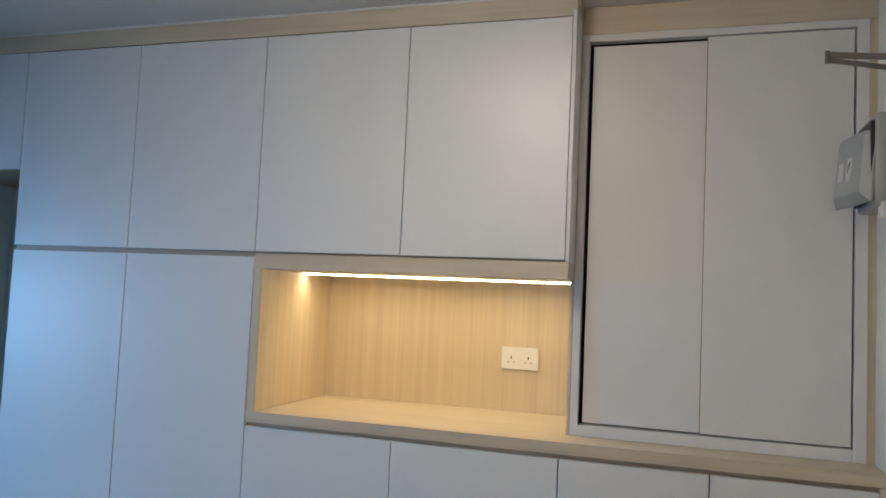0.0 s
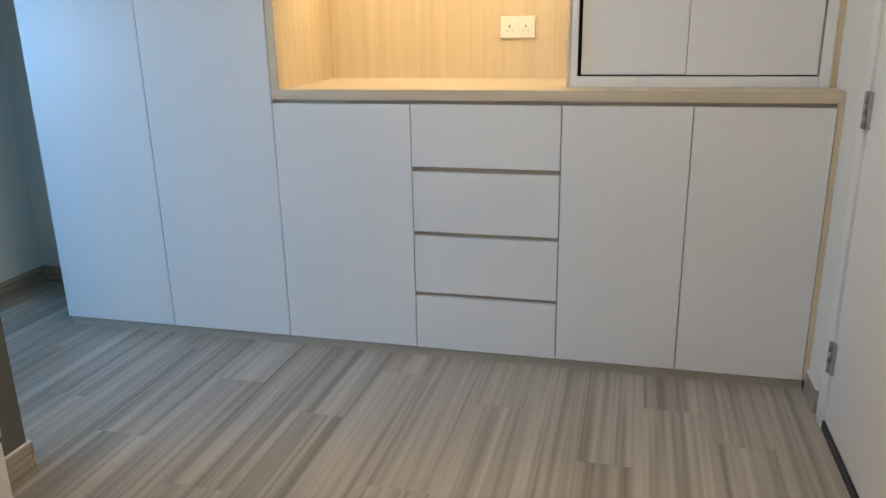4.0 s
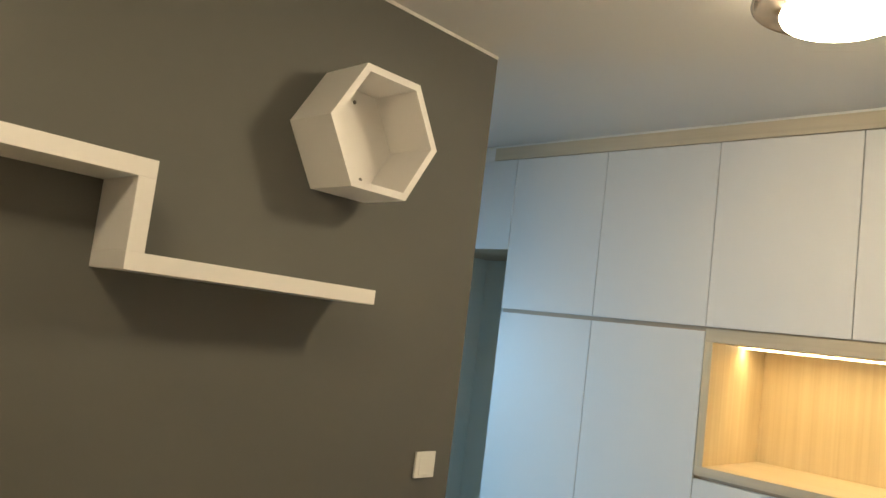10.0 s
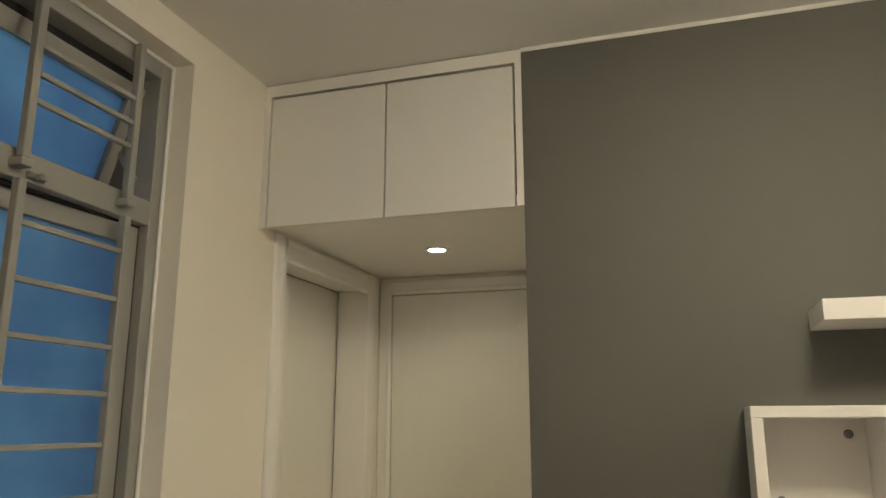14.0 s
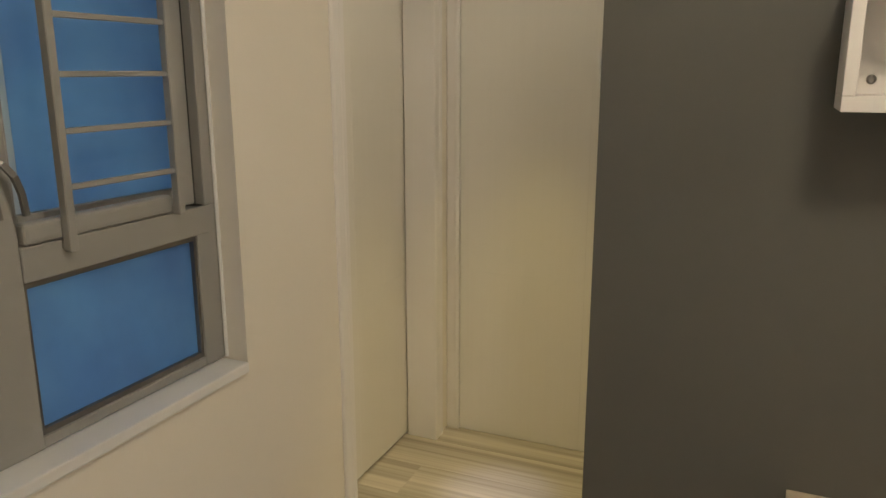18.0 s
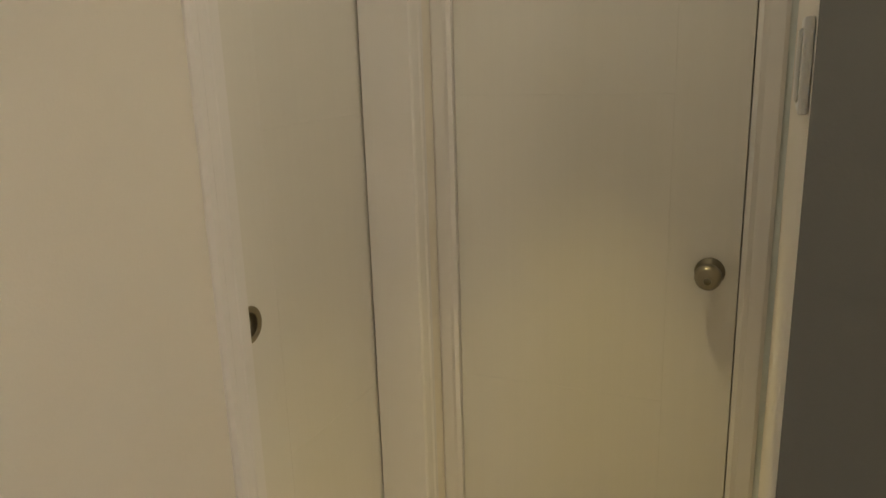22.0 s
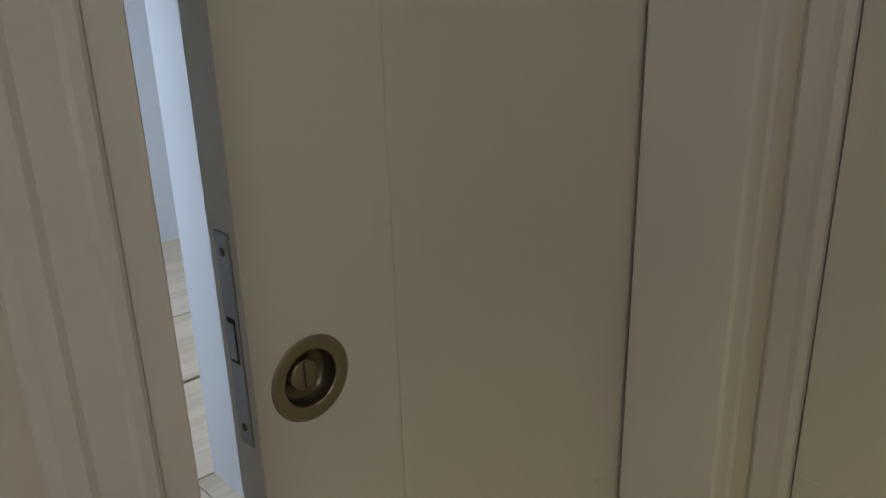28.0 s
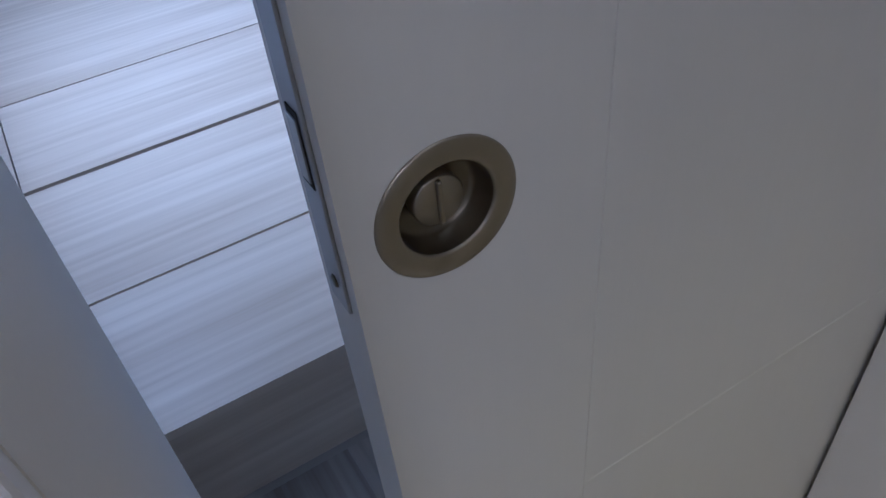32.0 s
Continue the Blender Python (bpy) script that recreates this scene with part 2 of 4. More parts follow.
LABEL = material("paper_label", (0.62, 0.60, 0.60), 0.6, bump=0)
GLOW = glowing("lamp_glass_glow", (1.0, 0.84, 0.62), 56.0)
LED = glowing("led_strip_glow", (1.0, 0.80, 0.50), 14.0)
SPOT_GLOW = glowing("downlight_glow", (1.0, 0.98, 0.95), 18.0)
FILM = film("blue_window_film", (0.43, 0.66, 1.0))
FROST = film("frosted_glass", (0.80, 0.88, 0.95))
STONE = material("white_sill_stone", (0.74, 0.735, 0.73), 0.3, var=0.05, scale=12)


# ---- mesh helpers ----
def block(bm, x0, x1, y0, y1, z0, z1):
    lo, hi = (min(x0, x1), min(y0, y1), min(z0, z1)), (max(x0, x1), max(y0, y1), max(z0, z1))
    r = bmesh.ops.create_cube(bm, size=1.0)
    for v in r["verts"]:
        for i in range(3):
            v.co[i] = hi[i] if v.co[i] > 0 else lo[i]
    return r["verts"]


def boxes(*dims, bevel=0.0, seg=1):
    bm = bmesh.new()
    for d in dims:
        block(bm, *d)
    if bevel:
        bmesh.ops.bevel(bm, geom=list(bm.edges), offset=bevel, segments=seg, affect="EDGES", profile=0.6, clamp_overlap=True)
    return bm


def turned(profile, m=None, steps=32, caps=True):
    """A solid turned about z from (radius, height) pairs, then moved by m."""
    bm = bmesh.new()
    rings = []
    for r, z in profile:
        if r < 1e-6:
            rings.append([bm.verts.new((0, 0, z))])
        else:
            rings.append([bm.verts.new((r * math.cos(2 * math.pi * i / steps), r * math.sin(2 * math.pi * i / steps), z)) for i in range(steps)])
    for a, b in zip(rings, rings[1:]):
        for i in range(steps):
            j = (i + 1) % steps
            f = [a[i % len(a)], a[j % len(a)], b[j % len(b)], b[i % len(b)]]
            f = [v for k, v in enumerate(f) if v not in f[:k]]
            if len(f) > 2:
                bm.faces.new(f)
    for ring, flip in ((rings[0], True), (rings[-1], False)):
        if len(ring) > 2 and caps:
            bm.faces.new(ring[::-1] if flip else ring)
    bmesh.ops.recalc_face_normals(bm, faces=bm.faces)
    for f in bm.faces:
        f.smooth = len(f.verts) < 5
    if m is not None:
        bm.transform(m)
    return bm


def bar(bm, a, b, w, h, up=(0, 0, 1)):
    """A straight bar of rectangular section from a to b."""
    a, b = Vector(a), Vector(b)
    d = (b - a).normalized()
    s = d.cross(Vector(up))
    s = s.normalized() if s.length > 1e-6 else Vector((1, 0, 0))
    u = s.cross(d)
    vs = [bm.verts.new(p + s * i * w / 2 + u * j * h / 2) for p in (a, b) for i, j in ((-1, -1), (1, -1), (1, 1), (-1, 1))]
    for f in ((3, 2, 1, 0), (4, 5, 6, 7), (0, 1, 5, 4), (1, 2, 6, 5), (2, 3, 7, 6), (3, 0, 4, 7)):
        bm.faces.new([vs[i] for i in f])
    return bm


def extruded(profile, a, b, u, v):
    """A moulding: a closed outline of (p, q) pairs carried from a to b; p runs along u, q along v."""
    bm = bmesh.new()
    a, b, u, v = map(Vector, (a, b, u, v))
    r0 = [bm.verts.new(a + u * p + v * q) for p, q in profile]
    r1 = [bm.verts.new(b + u * p + v * q) for p, q in profile]
    k = len(profile)
    for i in range(k):
        bm.faces.new((r0[i], r0[(i + 1) % k], r1[(i + 1) % k], r1[i]))
    bm.faces.new(r0[::-1])
    bm.faces.new(r1)
    bmesh.ops.recalc_face_normals(bm, faces=bm.faces)
    return bm


PLACE = {}


def linked(name, bm, mat):
    me = bpy.data.meshes.new(name)
    bm.to_mesh(me)
    bm.free()
    me.materials.append(mat)
    return new(name, me)


def thing(name, at, label, category, group="", kind=""):
    ob = new(name)
    ob.empty_display_size = 0.05
    ob.location = at
    PLACE[ob.name] = Vector(at)
    return tagged(ob, label, category, group, kind)


def part(name, bm, mat, parent=None, label=""):
    """Links a bmesh, given in world metres, as one mesh under its thing or part."""
    at = PLACE[parent.name] if parent else Vector((0, 0, 0))
    bmesh.ops.translate(bm, verts=bm.verts, vec=-at)
    ob = linked(name, bm, mat)
    ob.parent = parent
    PLACE[ob.name] = at.copy()
    if label:
        ob["label"] = label
    return ob


def setting(name, bm, mat, label, category):
    ob = part(name, bm, mat)
    return tagged(ob, label, category, kind="structure")


def solid(name, bm, mat, label, category, group=""):
    """A thing that is one plain mesh; its origin stands at the middle of its base."""
    co = [v.co.copy() for v in bm.verts]
    at = Vector(((min(c.x for c in co) + max(c.x for c in co)) / 2, (min(c.y for c in co) + max(c.y for c in co)) / 2, min(c.z for c in co)))
    bmesh.ops.translate(bm, verts=bm.verts, vec=-at)
    ob = linked(name, bm, mat)
    ob.location = at
    PLACE[ob.name] = at
    return tagged(ob, label, category, group)

# ---- structure: walls, ceiling, floor slab ----
setting("ceiling", boxes((-4.32, 1.03, -4.76, 0.75, CEIL, CEIL + 0.12), (-4.1, XB + 0.12, -7.35 + DB, -4.76, CEIL, CEIL + 0.12)), CEIL_PAINT, "matt white painted flat ceiling", "ceiling")
setting("wall_north", boxes((-2.214, 1.03, 0.62, 0.74, 0, CEIL)), PAINT, "cream painted wall behind the fitted cabinets", "wall")
setting("wall_hall_back", boxes((-2.91, -2.214, 0.51, 0.63, 0, CEIL)), HALL_PAINT, "pale painted wall at the end of the passage", "wall")
setting("wall_hall_side", boxes((-2.91, -2.79, 0.02, 0.51, 0, CEIL)), HALL_PAINT, "pale painted side wall of the passage", "wall")
# kitchen guessed out of view; its window opening only shapes the blue light
setting("wall_kitchen_north", boxes((-4.32, -2.91, 0.02, 0.14, 0, CEIL)), HALL_PAINT, "pale painted kitchen wall", "wall")
setting("wall_unseen_opening", boxes((-4.32, -4.2, -3.70, 0.02, 0, 0.90), (-4.32, -4.2, -3.70, 0.02, 1.75, CEIL), (-4.32, -4.2, -3.70, -2.75, 0.9, 1.75), (-4.32, -4.2, -0.75, 0.02, 0.9, 1.75)), HALL_PAINT, "unseen wall added with an opening that trims the blue daylight", "wall")
setting("wall_kitchen_south", boxes((-4.32, -2.40, -3.82, -3.70, 0, CEIL)), HALL_PAINT, "pale painted kitchen wall", "wall")

# grey feature wall: the face to the room is grey, its end and back are pale
bm = boxes((XG - 0.11, XG, YG0, YG1, 0, CEIL - 0.002))
wall_grey = setting("wall_grey", bm, PAINT, "wall painted matt dark olive grey", "wall")
wall_grey.data.materials.append(GREY)
for p in wall_grey.data.polygons:
    p.material_index = 1 if p.normal.x > 0.9 else 0
setting("trim_grey_wall", boxes((XG - 0.004, XG + 0.003, YG0, YG1, CEIL - 0.012, CEIL - 0.001)), CEIL_PAINT, "white sealant line at the top of the grey wall", "trim")
setting("wall_alcove_north", boxes((-2.52, XG - 0.111, YG0, YG0 + 0.10, 0, CEIL)), PAINT, "cream painted side wall of the door alcove", "wall")
setting("wall_alcove_back", boxes((-2.52, -2.405, YW, -4.52, 0, CEIL), (-2.52, -2.405, -3.852, YG0, 0, CEIL), (-2.52, -2.405, -4.52, -3.852, HEAD + 0.021, CEIL)), PAINT, "cream painted back wall of the door alcove", "wall")

# window wall, with the window opening and the doorway
WX0, WX1, WZ0, WZ1 = -1.180, -0.02, 0.70, 2.41
setting("wall_window", boxes((XB, WX0, -4.76, YW, 0, CEIL), (WX0, WX1, -4.76, YW, 0, WZ0), (WX0, WX1, -4.76, YW, WZ1, CEIL), (WX1, 1.03, -4.76, YW, 0, CEIL)), PAINT, "cream painted wall with the window", "wall")
setting("wall_doorway", boxes((-1.666, XB, -4.76, YW, 0, CEIL), (-2.29, -1.666, -4.76, YW, HEAD + 0.020, CEIL), (-2.52, -2.29, -4.76, -4.715, 0, CEIL), (-2.52, -2.29, -4.655, YW, 0, CEIL)), PAINT, "cream painted wall with the sliding door's pocket", "wall")

# wall with the entrance door
setting("wall_east", boxes((XR, XR + 0.12, -0.20, 0.74, 0, CEIL), (XR, XR + 0.12, -1.16, -0.20, 2.08, CEIL), (XR, XR + 0.12, -4.76, -1.16, 0, CEIL)), PAINT, "cream painted wall with the entrance door", "wall")

# bedroom shell
BW0, BW1, BZ0, BZ1 = -6.72 + DB, -5.88 + DB, 0.60, 1.90
setting("wall_bedroom_window", boxes((XB, XB + 0.12, -7.35 + DB, BW0, 0, CEIL), (XB, XB + 0.12, BW1, -4.76, 0, CEIL), (XB, XB + 0.12, BW0, BW1, 0, BZ0), (XB, XB + 0.12, BW0, BW1, BZ1, CEIL)), BEDROOM_PAINT, "white painted bedroom wall with a window recess", "wall")
setting("wall_bedroom_far", boxes((-4.0, XB, -7.33 + DB, -7.205 + DB, 0, CEIL)), BEDROOM_PAINT, "white painted bedroom wall behind the platform", "wall")
setting("wall_bedroom_side", boxes((-4.1, -4.0, -7.33 + DB, -4.76, 0, CEIL)), BEDROOM_PAINT, "white painted bedroom side wall", "wall")
setting("wall_bedroom_pier", boxes((-2.62, -2.297 + SB, -5.53 + DB, -4.764, 0, CEIL)), BEDROOM_PAINT, "white painted pier beside the platform", "wall")
setting("wall_bedroom_door_side", boxes((-4.0, -2.62, -4.86, -4.762, 0, CEIL)), BEDROOM_PAINT, "white painted bedroom wall beside the door", "wall")

# ---- skirting ----
SK = 0.091


def skirting(name, x0, x1, y0, y1, mat, high=0.0):
    setting(name, boxes((x0, x1, y0, y1, 0.0, SK + high), bevel=0.003), mat, "wood-look tile skirting", "baseboard")
    setting(name.replace("baseboard", "trim"), boxes((x0 + 0.001, x1 - 0.001, y0 + 0.001, y1 - 0.001, SK + high - 0.0005, SK + high + 0.0035), bevel=0.001), CEIL_PAINT, "thin white sealant line along the skirting's top", "trim")


skirting("baseboard_window_wall", -1.5985, XR - 0.012, YW, YW + 0.012, SKIRT_X, 0.008)
skirting("baseboard_grey_wall", XG, XG + 0.018, YG0 - 0.002, -3.345, SKIRT_Y)
skirting("baseboard_grey_wall_end", XG, XG + 0.012, -1.50, YG1 + 0.004, SKIRT_Y)
skirting("baseboard_grey_wall_head", XG - 0.11, XG + 0.012, YG1 + 0.001, YG1 + 0.013, SKIRT_X)
skirting("baseboard_east", XR - 0.012, XR, -0.165, -0.003, SKIRT_Y)
skirting("baseboard_east_far", XR - 0.012, XR, YW + 0.012, -1.20, SKIRT_Y)
skirting("baseboard_hall_side", -2.79, -2.778, 0.02, 0.498, SKIRT_Y)
skirting("baseboard_hall_back", -2.79, -2.214, 0.498, 0.51, SKIRT_X)

# ---- fitted cabinet wall ----
UX = [-2.214, -1.663, -1.110, -0.555, 0.0]
BX = [-1.110, -0.555, 0.0, 0.442, 0.884]
GAP = 0.0017


def cabinet_door(x0, x1, z0, z1, parent, name="door", y=0.0, thick=0.018):
    return part(name, boxes((x0 + GAP, x1 - GAP, y, y + thick, z0, z1), bevel=0.0012), LAMINATE, parent)


def carcass(x0, x1, z0, z1, parent, depth=0.60, y=0.032):
    t = 0.016
    return part("body", boxes((x0 + 0.0003, x0 + t, y, depth, z0, z1), (x1 - t, x1 - 0.0003, y, depth, z0, z1), (x0 + t, x1 - t, y, depth, z0, z0 + t),
                              (x0 + t, x1 - t, y, depth, z1 - t, z1), (x0 + t, x1 - t, depth - 0.006, depth, z0 + t, z1 - t)), GREIGE, parent)


for i in range(2):
    tall = thing("tall_cabinet", (UX[i] + 0.27, 0.3, 0.045), "tall white laminate cabinet with a plain handleless door", "cabinet", "fitted wall cabinets")
    carcass(UX[i], UX[i + 1], 0.045, 1.612, tall)
    cabinet_door(UX[i], UX[i + 1], 0.045, 1.612, tall)
for i in range(4):
    upper = thing("upper_cabinet", (UX[i] + 0.27, 0.3, 1.632), "white laminate upper cabinet with a plain handleless door", "cabinet", "fitted wall cabinets")
    carcass(UX[i], UX[i + 1], 1.632, 2.416, upper)
    cabinet_door(UX[i], UX[i + 1], 1.632, 2.417, upper)
    if i == 3:
        part("side_panel", boxes((0.0003, 0.012, 0.002, 0.14, 1.6248, 2.44), bevel=0.001), LAMINATE, upper, "pale end panel")
bridge = thing("bridge_cabinet", (-2.5, 0.28, 1.94), "white laminate cabinet bridging over the passage", "cabinet", "fitted wall cabinets")
carcass(-2.788, UX[0], 1.94, 2.418, bridge, 0.505)
cabinet_door(-2.788, -2.53, 1.94, 2.418, bridge)
cabinet_door(-2.53, UX[0], 1.94, 2.418, bridge)

base = thing("base_cabinet", (-0.83, 0.3, 0.045), "white laminate base cabinet with a plain handleless door", "cabinet", "fitted base cabinets")
carcass(BX[0], BX[1], 0.045, 1.014, base)
cabinet_door(BX[0], BX[1], 0.045, 1.014, base)
drawers = thing("drawer_cabinet", (-0.28, 0.3, 0.045), "white laminate cabinet of four drawers with recessed finger grips", "cabinet", "fitted base cabinets")
carcass(BX[1], BX[2], 0.045, 1.014, drawers)
for z0, z1 in ((0.045, 0.266), (0.283, 0.514), (0.531, 0.764), (0.783, 1.014)):
    front = part("drawer_front", boxes((BX[1] + GAP, BX[2] - GAP, 0, 0.018, z0, z1), bevel=0.0012), LAMINATE, drawers)
    if z1 < 1:
        part("grip_rail", boxes((BX[1] + 0.003, BX[2] - 0.003, 0.0185, 0.030, z1 - 0.004, z1 + 0.021)), GREIGE, drawers, "recessed beige grip rail")
for i in (2, 3):
    base = thing("base_cabinet", (BX[i] + 0.22, 0.3, 0.045), "narrow white laminate base cabinet with a plain handleless door", "cabinet", "fitted base cabinets")
    carcass(BX[i], BX[i + 1], 0.045, 1.014, base)
    cabinet_door(BX[i], BX[i + 1], 0.045, 1.014, base)

plinth = thing("plinth", (-0.66, 0.03, 0.0), "beige laminate plinth under the fitted cabinets", "plinth")
part("board", boxes((-2.212, -1.1105, 0.020, 0.035, 0, 0.0445)), PLINTH_M, plinth)
part("board", boxes((-1.1100, 0.888, 0.020, 0.035, 0, 0.0445)), PLINTH_M, plinth)
solid("end_panel", boxes((0.8845, 0.9025, 0.001, 0.60, 0.0455, 1.0285), bevel=0.001), MAPLE_Z, "light maple end panel of the base cabinets", "panel")
solid("grip_rail", boxes((-2.212, -0.002, 0.016, 0.0195, 1.6125, 1.6315)), GREIGE, "recessed beige grip rail between upper and tall cabinets", "rail")
solid("under_worktop_rail", boxes((-1.108, 0.882, 0.016, 0.0205, 1.0145, 1.0285)), GREIGE, "recessed beige rail under the worktop", "rail")
worktop = thing("worktop", (-0.1, 0.3, 1.029), "light maple worktop running under niche and cupboard", "worktop")
part("top", boxes((-1.108, 0.9025, 0.0003, 0.60, 1.029, 1.066), bevel=0.0008), MAPLE_X, worktop)
part("edge_band", boxes((-1.108, 0.9025, -0.001, 0.0001, 1.0292, 1.0658)), MAPLE_X, worktop)
solid("cornice_filler", boxes((-2.788, -2.381, 0.010, 0.021, 2.4225, CEIL - 0.004)), WHITE, "white filler strip over the bridging cabinet", "trim")
solid("cornice", boxes((-2.380, 0.0115, 0.006, 0.021, 2.4225, CEIL - 0.004), (0.012, 0.0125, 0.003, 0.14, 2.4405, CEIL - 0.004)), MAPLE_X, "light maple cornice closing the cabinets to the ceiling", "trim")
setting("trim_cornice", boxes((-2.788, 0.0115, 0.0005, 0.004, CEIL - 0.010, CEIL - 0.001)), CEIL_PAINT, "white sealant line at the ceiling", "trim")

niche = thing("display_niche", (-0.55, 0.3, 1.067), "open maple niche lit by a strip under its top", "niche")
part("back_panel", boxes((-1.073, -0.0005, 0.556, 0.574, 1.0665, 1.5695)), MAPLE_Z, niche)
part("side_panel", boxes((-1.108, -1.0735, 0.0, 0.574, 1.0665, 1.5695), bevel=0.001), MAPLE_Z, niche)
part("side_panel", boxes((0.0002, 0.0118, 0.142, 0.574, 1.0665, 1.5695), bevel=0.001), MAPLE_Z, niche)
part("top_panel", boxes((-1.108, 0.0118, 0.0, 0.574, 1.5700, 1.6245), bevel=0.001), MAPLE_X, niche)
led = thing("led_strip", (-0.5365, 0.310, 1.564), "warm lit strip light under the top of the niche", "strip light")
part("strip", boxes((-1.0725, -0.0010, 0.304, 0.316, 1.5640, 1.5696), bevel=0.0015), LED, led)
bead = bpy.data.meshes.new("led_bead")
bm = boxes((-0.006, 0.006, -0.0085, 0.0085, -0.0012, 0.0), bevel=0.0004)
bm.to_mesh(bead)
bm.free()
bead.materials.append(LED)
for k in range(53):
    ob = new("led_bead", bead)
    ob.parent = led
    ob.location = (-0.5260 + 0.0200 * k, 0.0, -0.0002)


def double_socket(name, face, centre, label):
    """Double power socket; face gives the wall's outward direction as 'y-' or 'x-'."""
    m = Matrix.Translation(centre) @ (pose(0, 0, 0) if face == "y-" else pose(0, 0, 0, 0, 0, -90) if face == "x-" else pose(0, 0, 0, 0, 0, 180))
    ob = thing(name, centre, label, "socket")

    def put(n, bm, mat, parent):
        bm.transform(m)
        return part(n, bm, mat, parent)

    plate = put("plate", boxes((-0.073, 0.073, -0.010, 0, -0.043, 0.043), bevel=0.004, seg=2), PLASTIC, ob)
    for sx in (-0.034, 0.034):
        put("pin_hole", boxes((sx - 0.0022, sx + 0.0022, -0.0107, -0.0095, -0.002, 0.008)), DARK, plate)
        put("pin_hole", boxes((sx - 0.014, sx - 0.008, -0.0107, -0.0095, -0.017, -0.013)), GREIGE, plate)
        put("pin_hole", boxes((sx + 0.008, sx + 0.014, -0.0107, -0.0095, -0.017, -0.013)), GREIGE, plate)
        put("rocker", boxes((sx + 0.013 * (1 if sx < 0 else -1) - 0.005, sx + 0.013 * (1 if sx < 0 else -1) + 0.005, -0.0125, -0.009, 0.018, 0.034), bevel=0.001), PLASTIC, plate)
    return ob


double_socket("double_socket", "y-", (-0.242, 0.5555, 1.273), "white double power socket on the maple niche back")

slider = thing("sliding_cupboard", (0.44, 0.35, 1.067), "white cupboard with two sliding doors standing on the worktop", "cupboard")
part("frame", boxes((0.0130, 0.038, 0.14, 0.175, 1.0665, 2.402), (0.845, 0.880, 0.14, 0.175, 1.0665, 2.402), (0.038, 0.845, 0.14, 0.175, 1.0665, 1.103), (0.038, 0.845, 0.14, 0.175, 2.378, 2.402), bevel=0.001), LAMINATE, slider)
# inside painted near-black, shade for the gaps round the sliding doors
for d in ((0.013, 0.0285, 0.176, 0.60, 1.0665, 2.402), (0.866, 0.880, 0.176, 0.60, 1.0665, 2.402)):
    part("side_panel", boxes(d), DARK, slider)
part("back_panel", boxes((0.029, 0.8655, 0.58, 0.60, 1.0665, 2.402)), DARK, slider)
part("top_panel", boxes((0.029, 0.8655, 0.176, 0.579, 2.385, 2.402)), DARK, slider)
part("sliding_door", boxes((0.050, 0.432, 0.163, 0.179, 1.1085, 2.368), bevel=0.001), LAMINATE, slider)
front = part("sliding_door", boxes((0.4165, 0.8395, 0.146, 0.1615, 1.1085, 2.3745), bevel=0.001), LAMINATE, slider)
part("edge_band", boxes((0.4135, 0.4163, 0.1465, 0.1610, 1.106, 2.374)), GREIGE, front, "brown edge band")
solid("cupboard_cornice", boxes((0.0135, 0.9025, 0.145, 0.165, 2.4045, CEIL - 0.002)), MAPLE_X, "light maple cornice over the sliding cupboard", "trim")
solid("cupboard_filler", boxes((0.8805, 0.9025, 0.146, 0.166, 1.0665, 2.402)), MAPLE_Z, "light maple filler strip beside the sliding cupboard", "panel")

# ---- entrance door, its closer box and arm ----
door_1 = thing("door_1", (XR, -0.68, 0.0), "plain white entrance door, closed, with steel hinges", "door", kind="structure")
part("door_frame", boxes((XR - 0.006, XR + 0.12, -0.260, -0.198, 0.0, 2.082), (XR - 0.006, XR + 0.12, -1.165, -1.118, 0.0, 2.082), (XR - 0.006, XR + 0.12, -1.118, -0.260, 2.04, 2.082), bevel=0.002), WHITE, door_1)
leaf = part("door_leaf", boxes((XR + 0.003, XR + 0.045, -1.1155, -0.263, 0.034, 2.037), bevel=0.002), WHITE, door_1)
part("door_seal", boxes((XR - 0.004, XR + 0.045, -1.1155, -0.261, 0.002, 0.033), bevel=0.001), BLACK, door_1, "black rubber seal along the foot")
for z in (0.205, 0.985, 1.78):
    bm = boxes((XR - 0.007, XR + 0.003, -0.288, -0.264, z, z + 0.108), bevel=0.001)
    hinge = part("hinge", bm, STEEL, door_1, "steel butt hinge")
    for k in range(3):
        part("knuckle", turned(((0.0, 0), (0.006, 0), (0.006, 0.034), (0.0, 0.034)), pose(XR - 0.010, -0.2625, z + 0.002 + k * 0.036), 12), STEEL, hinge)

box = thing("meter_box", (0.86, -0.17, 1.775), "grey enamelled switch box on the wall, its lid ajar", "switch box")
part("body", boxes((0.814, XR - 0.0005, -0.247, -0.030, 1.778, 2.02), bevel=0.012, seg=3), BOX_GREY, box)
LID = pose(0.782, -0.122, 1.902, 0, 5, 13)


def lid_piece(bm):
    bm.transform(LID)
    return bm


bm = bmesh.new()
rings = []
for x, m in ((0.016, 0.004), (0.010, 0.0), (0.004, 0.0), (-0.014, 0.022), (-0.016, 0.026)):
    rings.append([bm.verts.new((x, y, z)) for y, z in ((-0.118 + m, -0.112 + m), (0.078 - m, -0.112 + m), (0.078 - m, 0.086 - m), (-0.118 + m, 0.086 - m))])
for a, b in zip(rings, rings[1:]):
    for k in range(4):
        bm.faces.new((a[k], a[(k + 1) % 4], b[(k + 1) % 4], b[k]))
bm.faces.new(rings[0])
bm.faces.new(rings[-1])
bmesh.ops.recalc_face_normals(bm, faces=bm.faces)
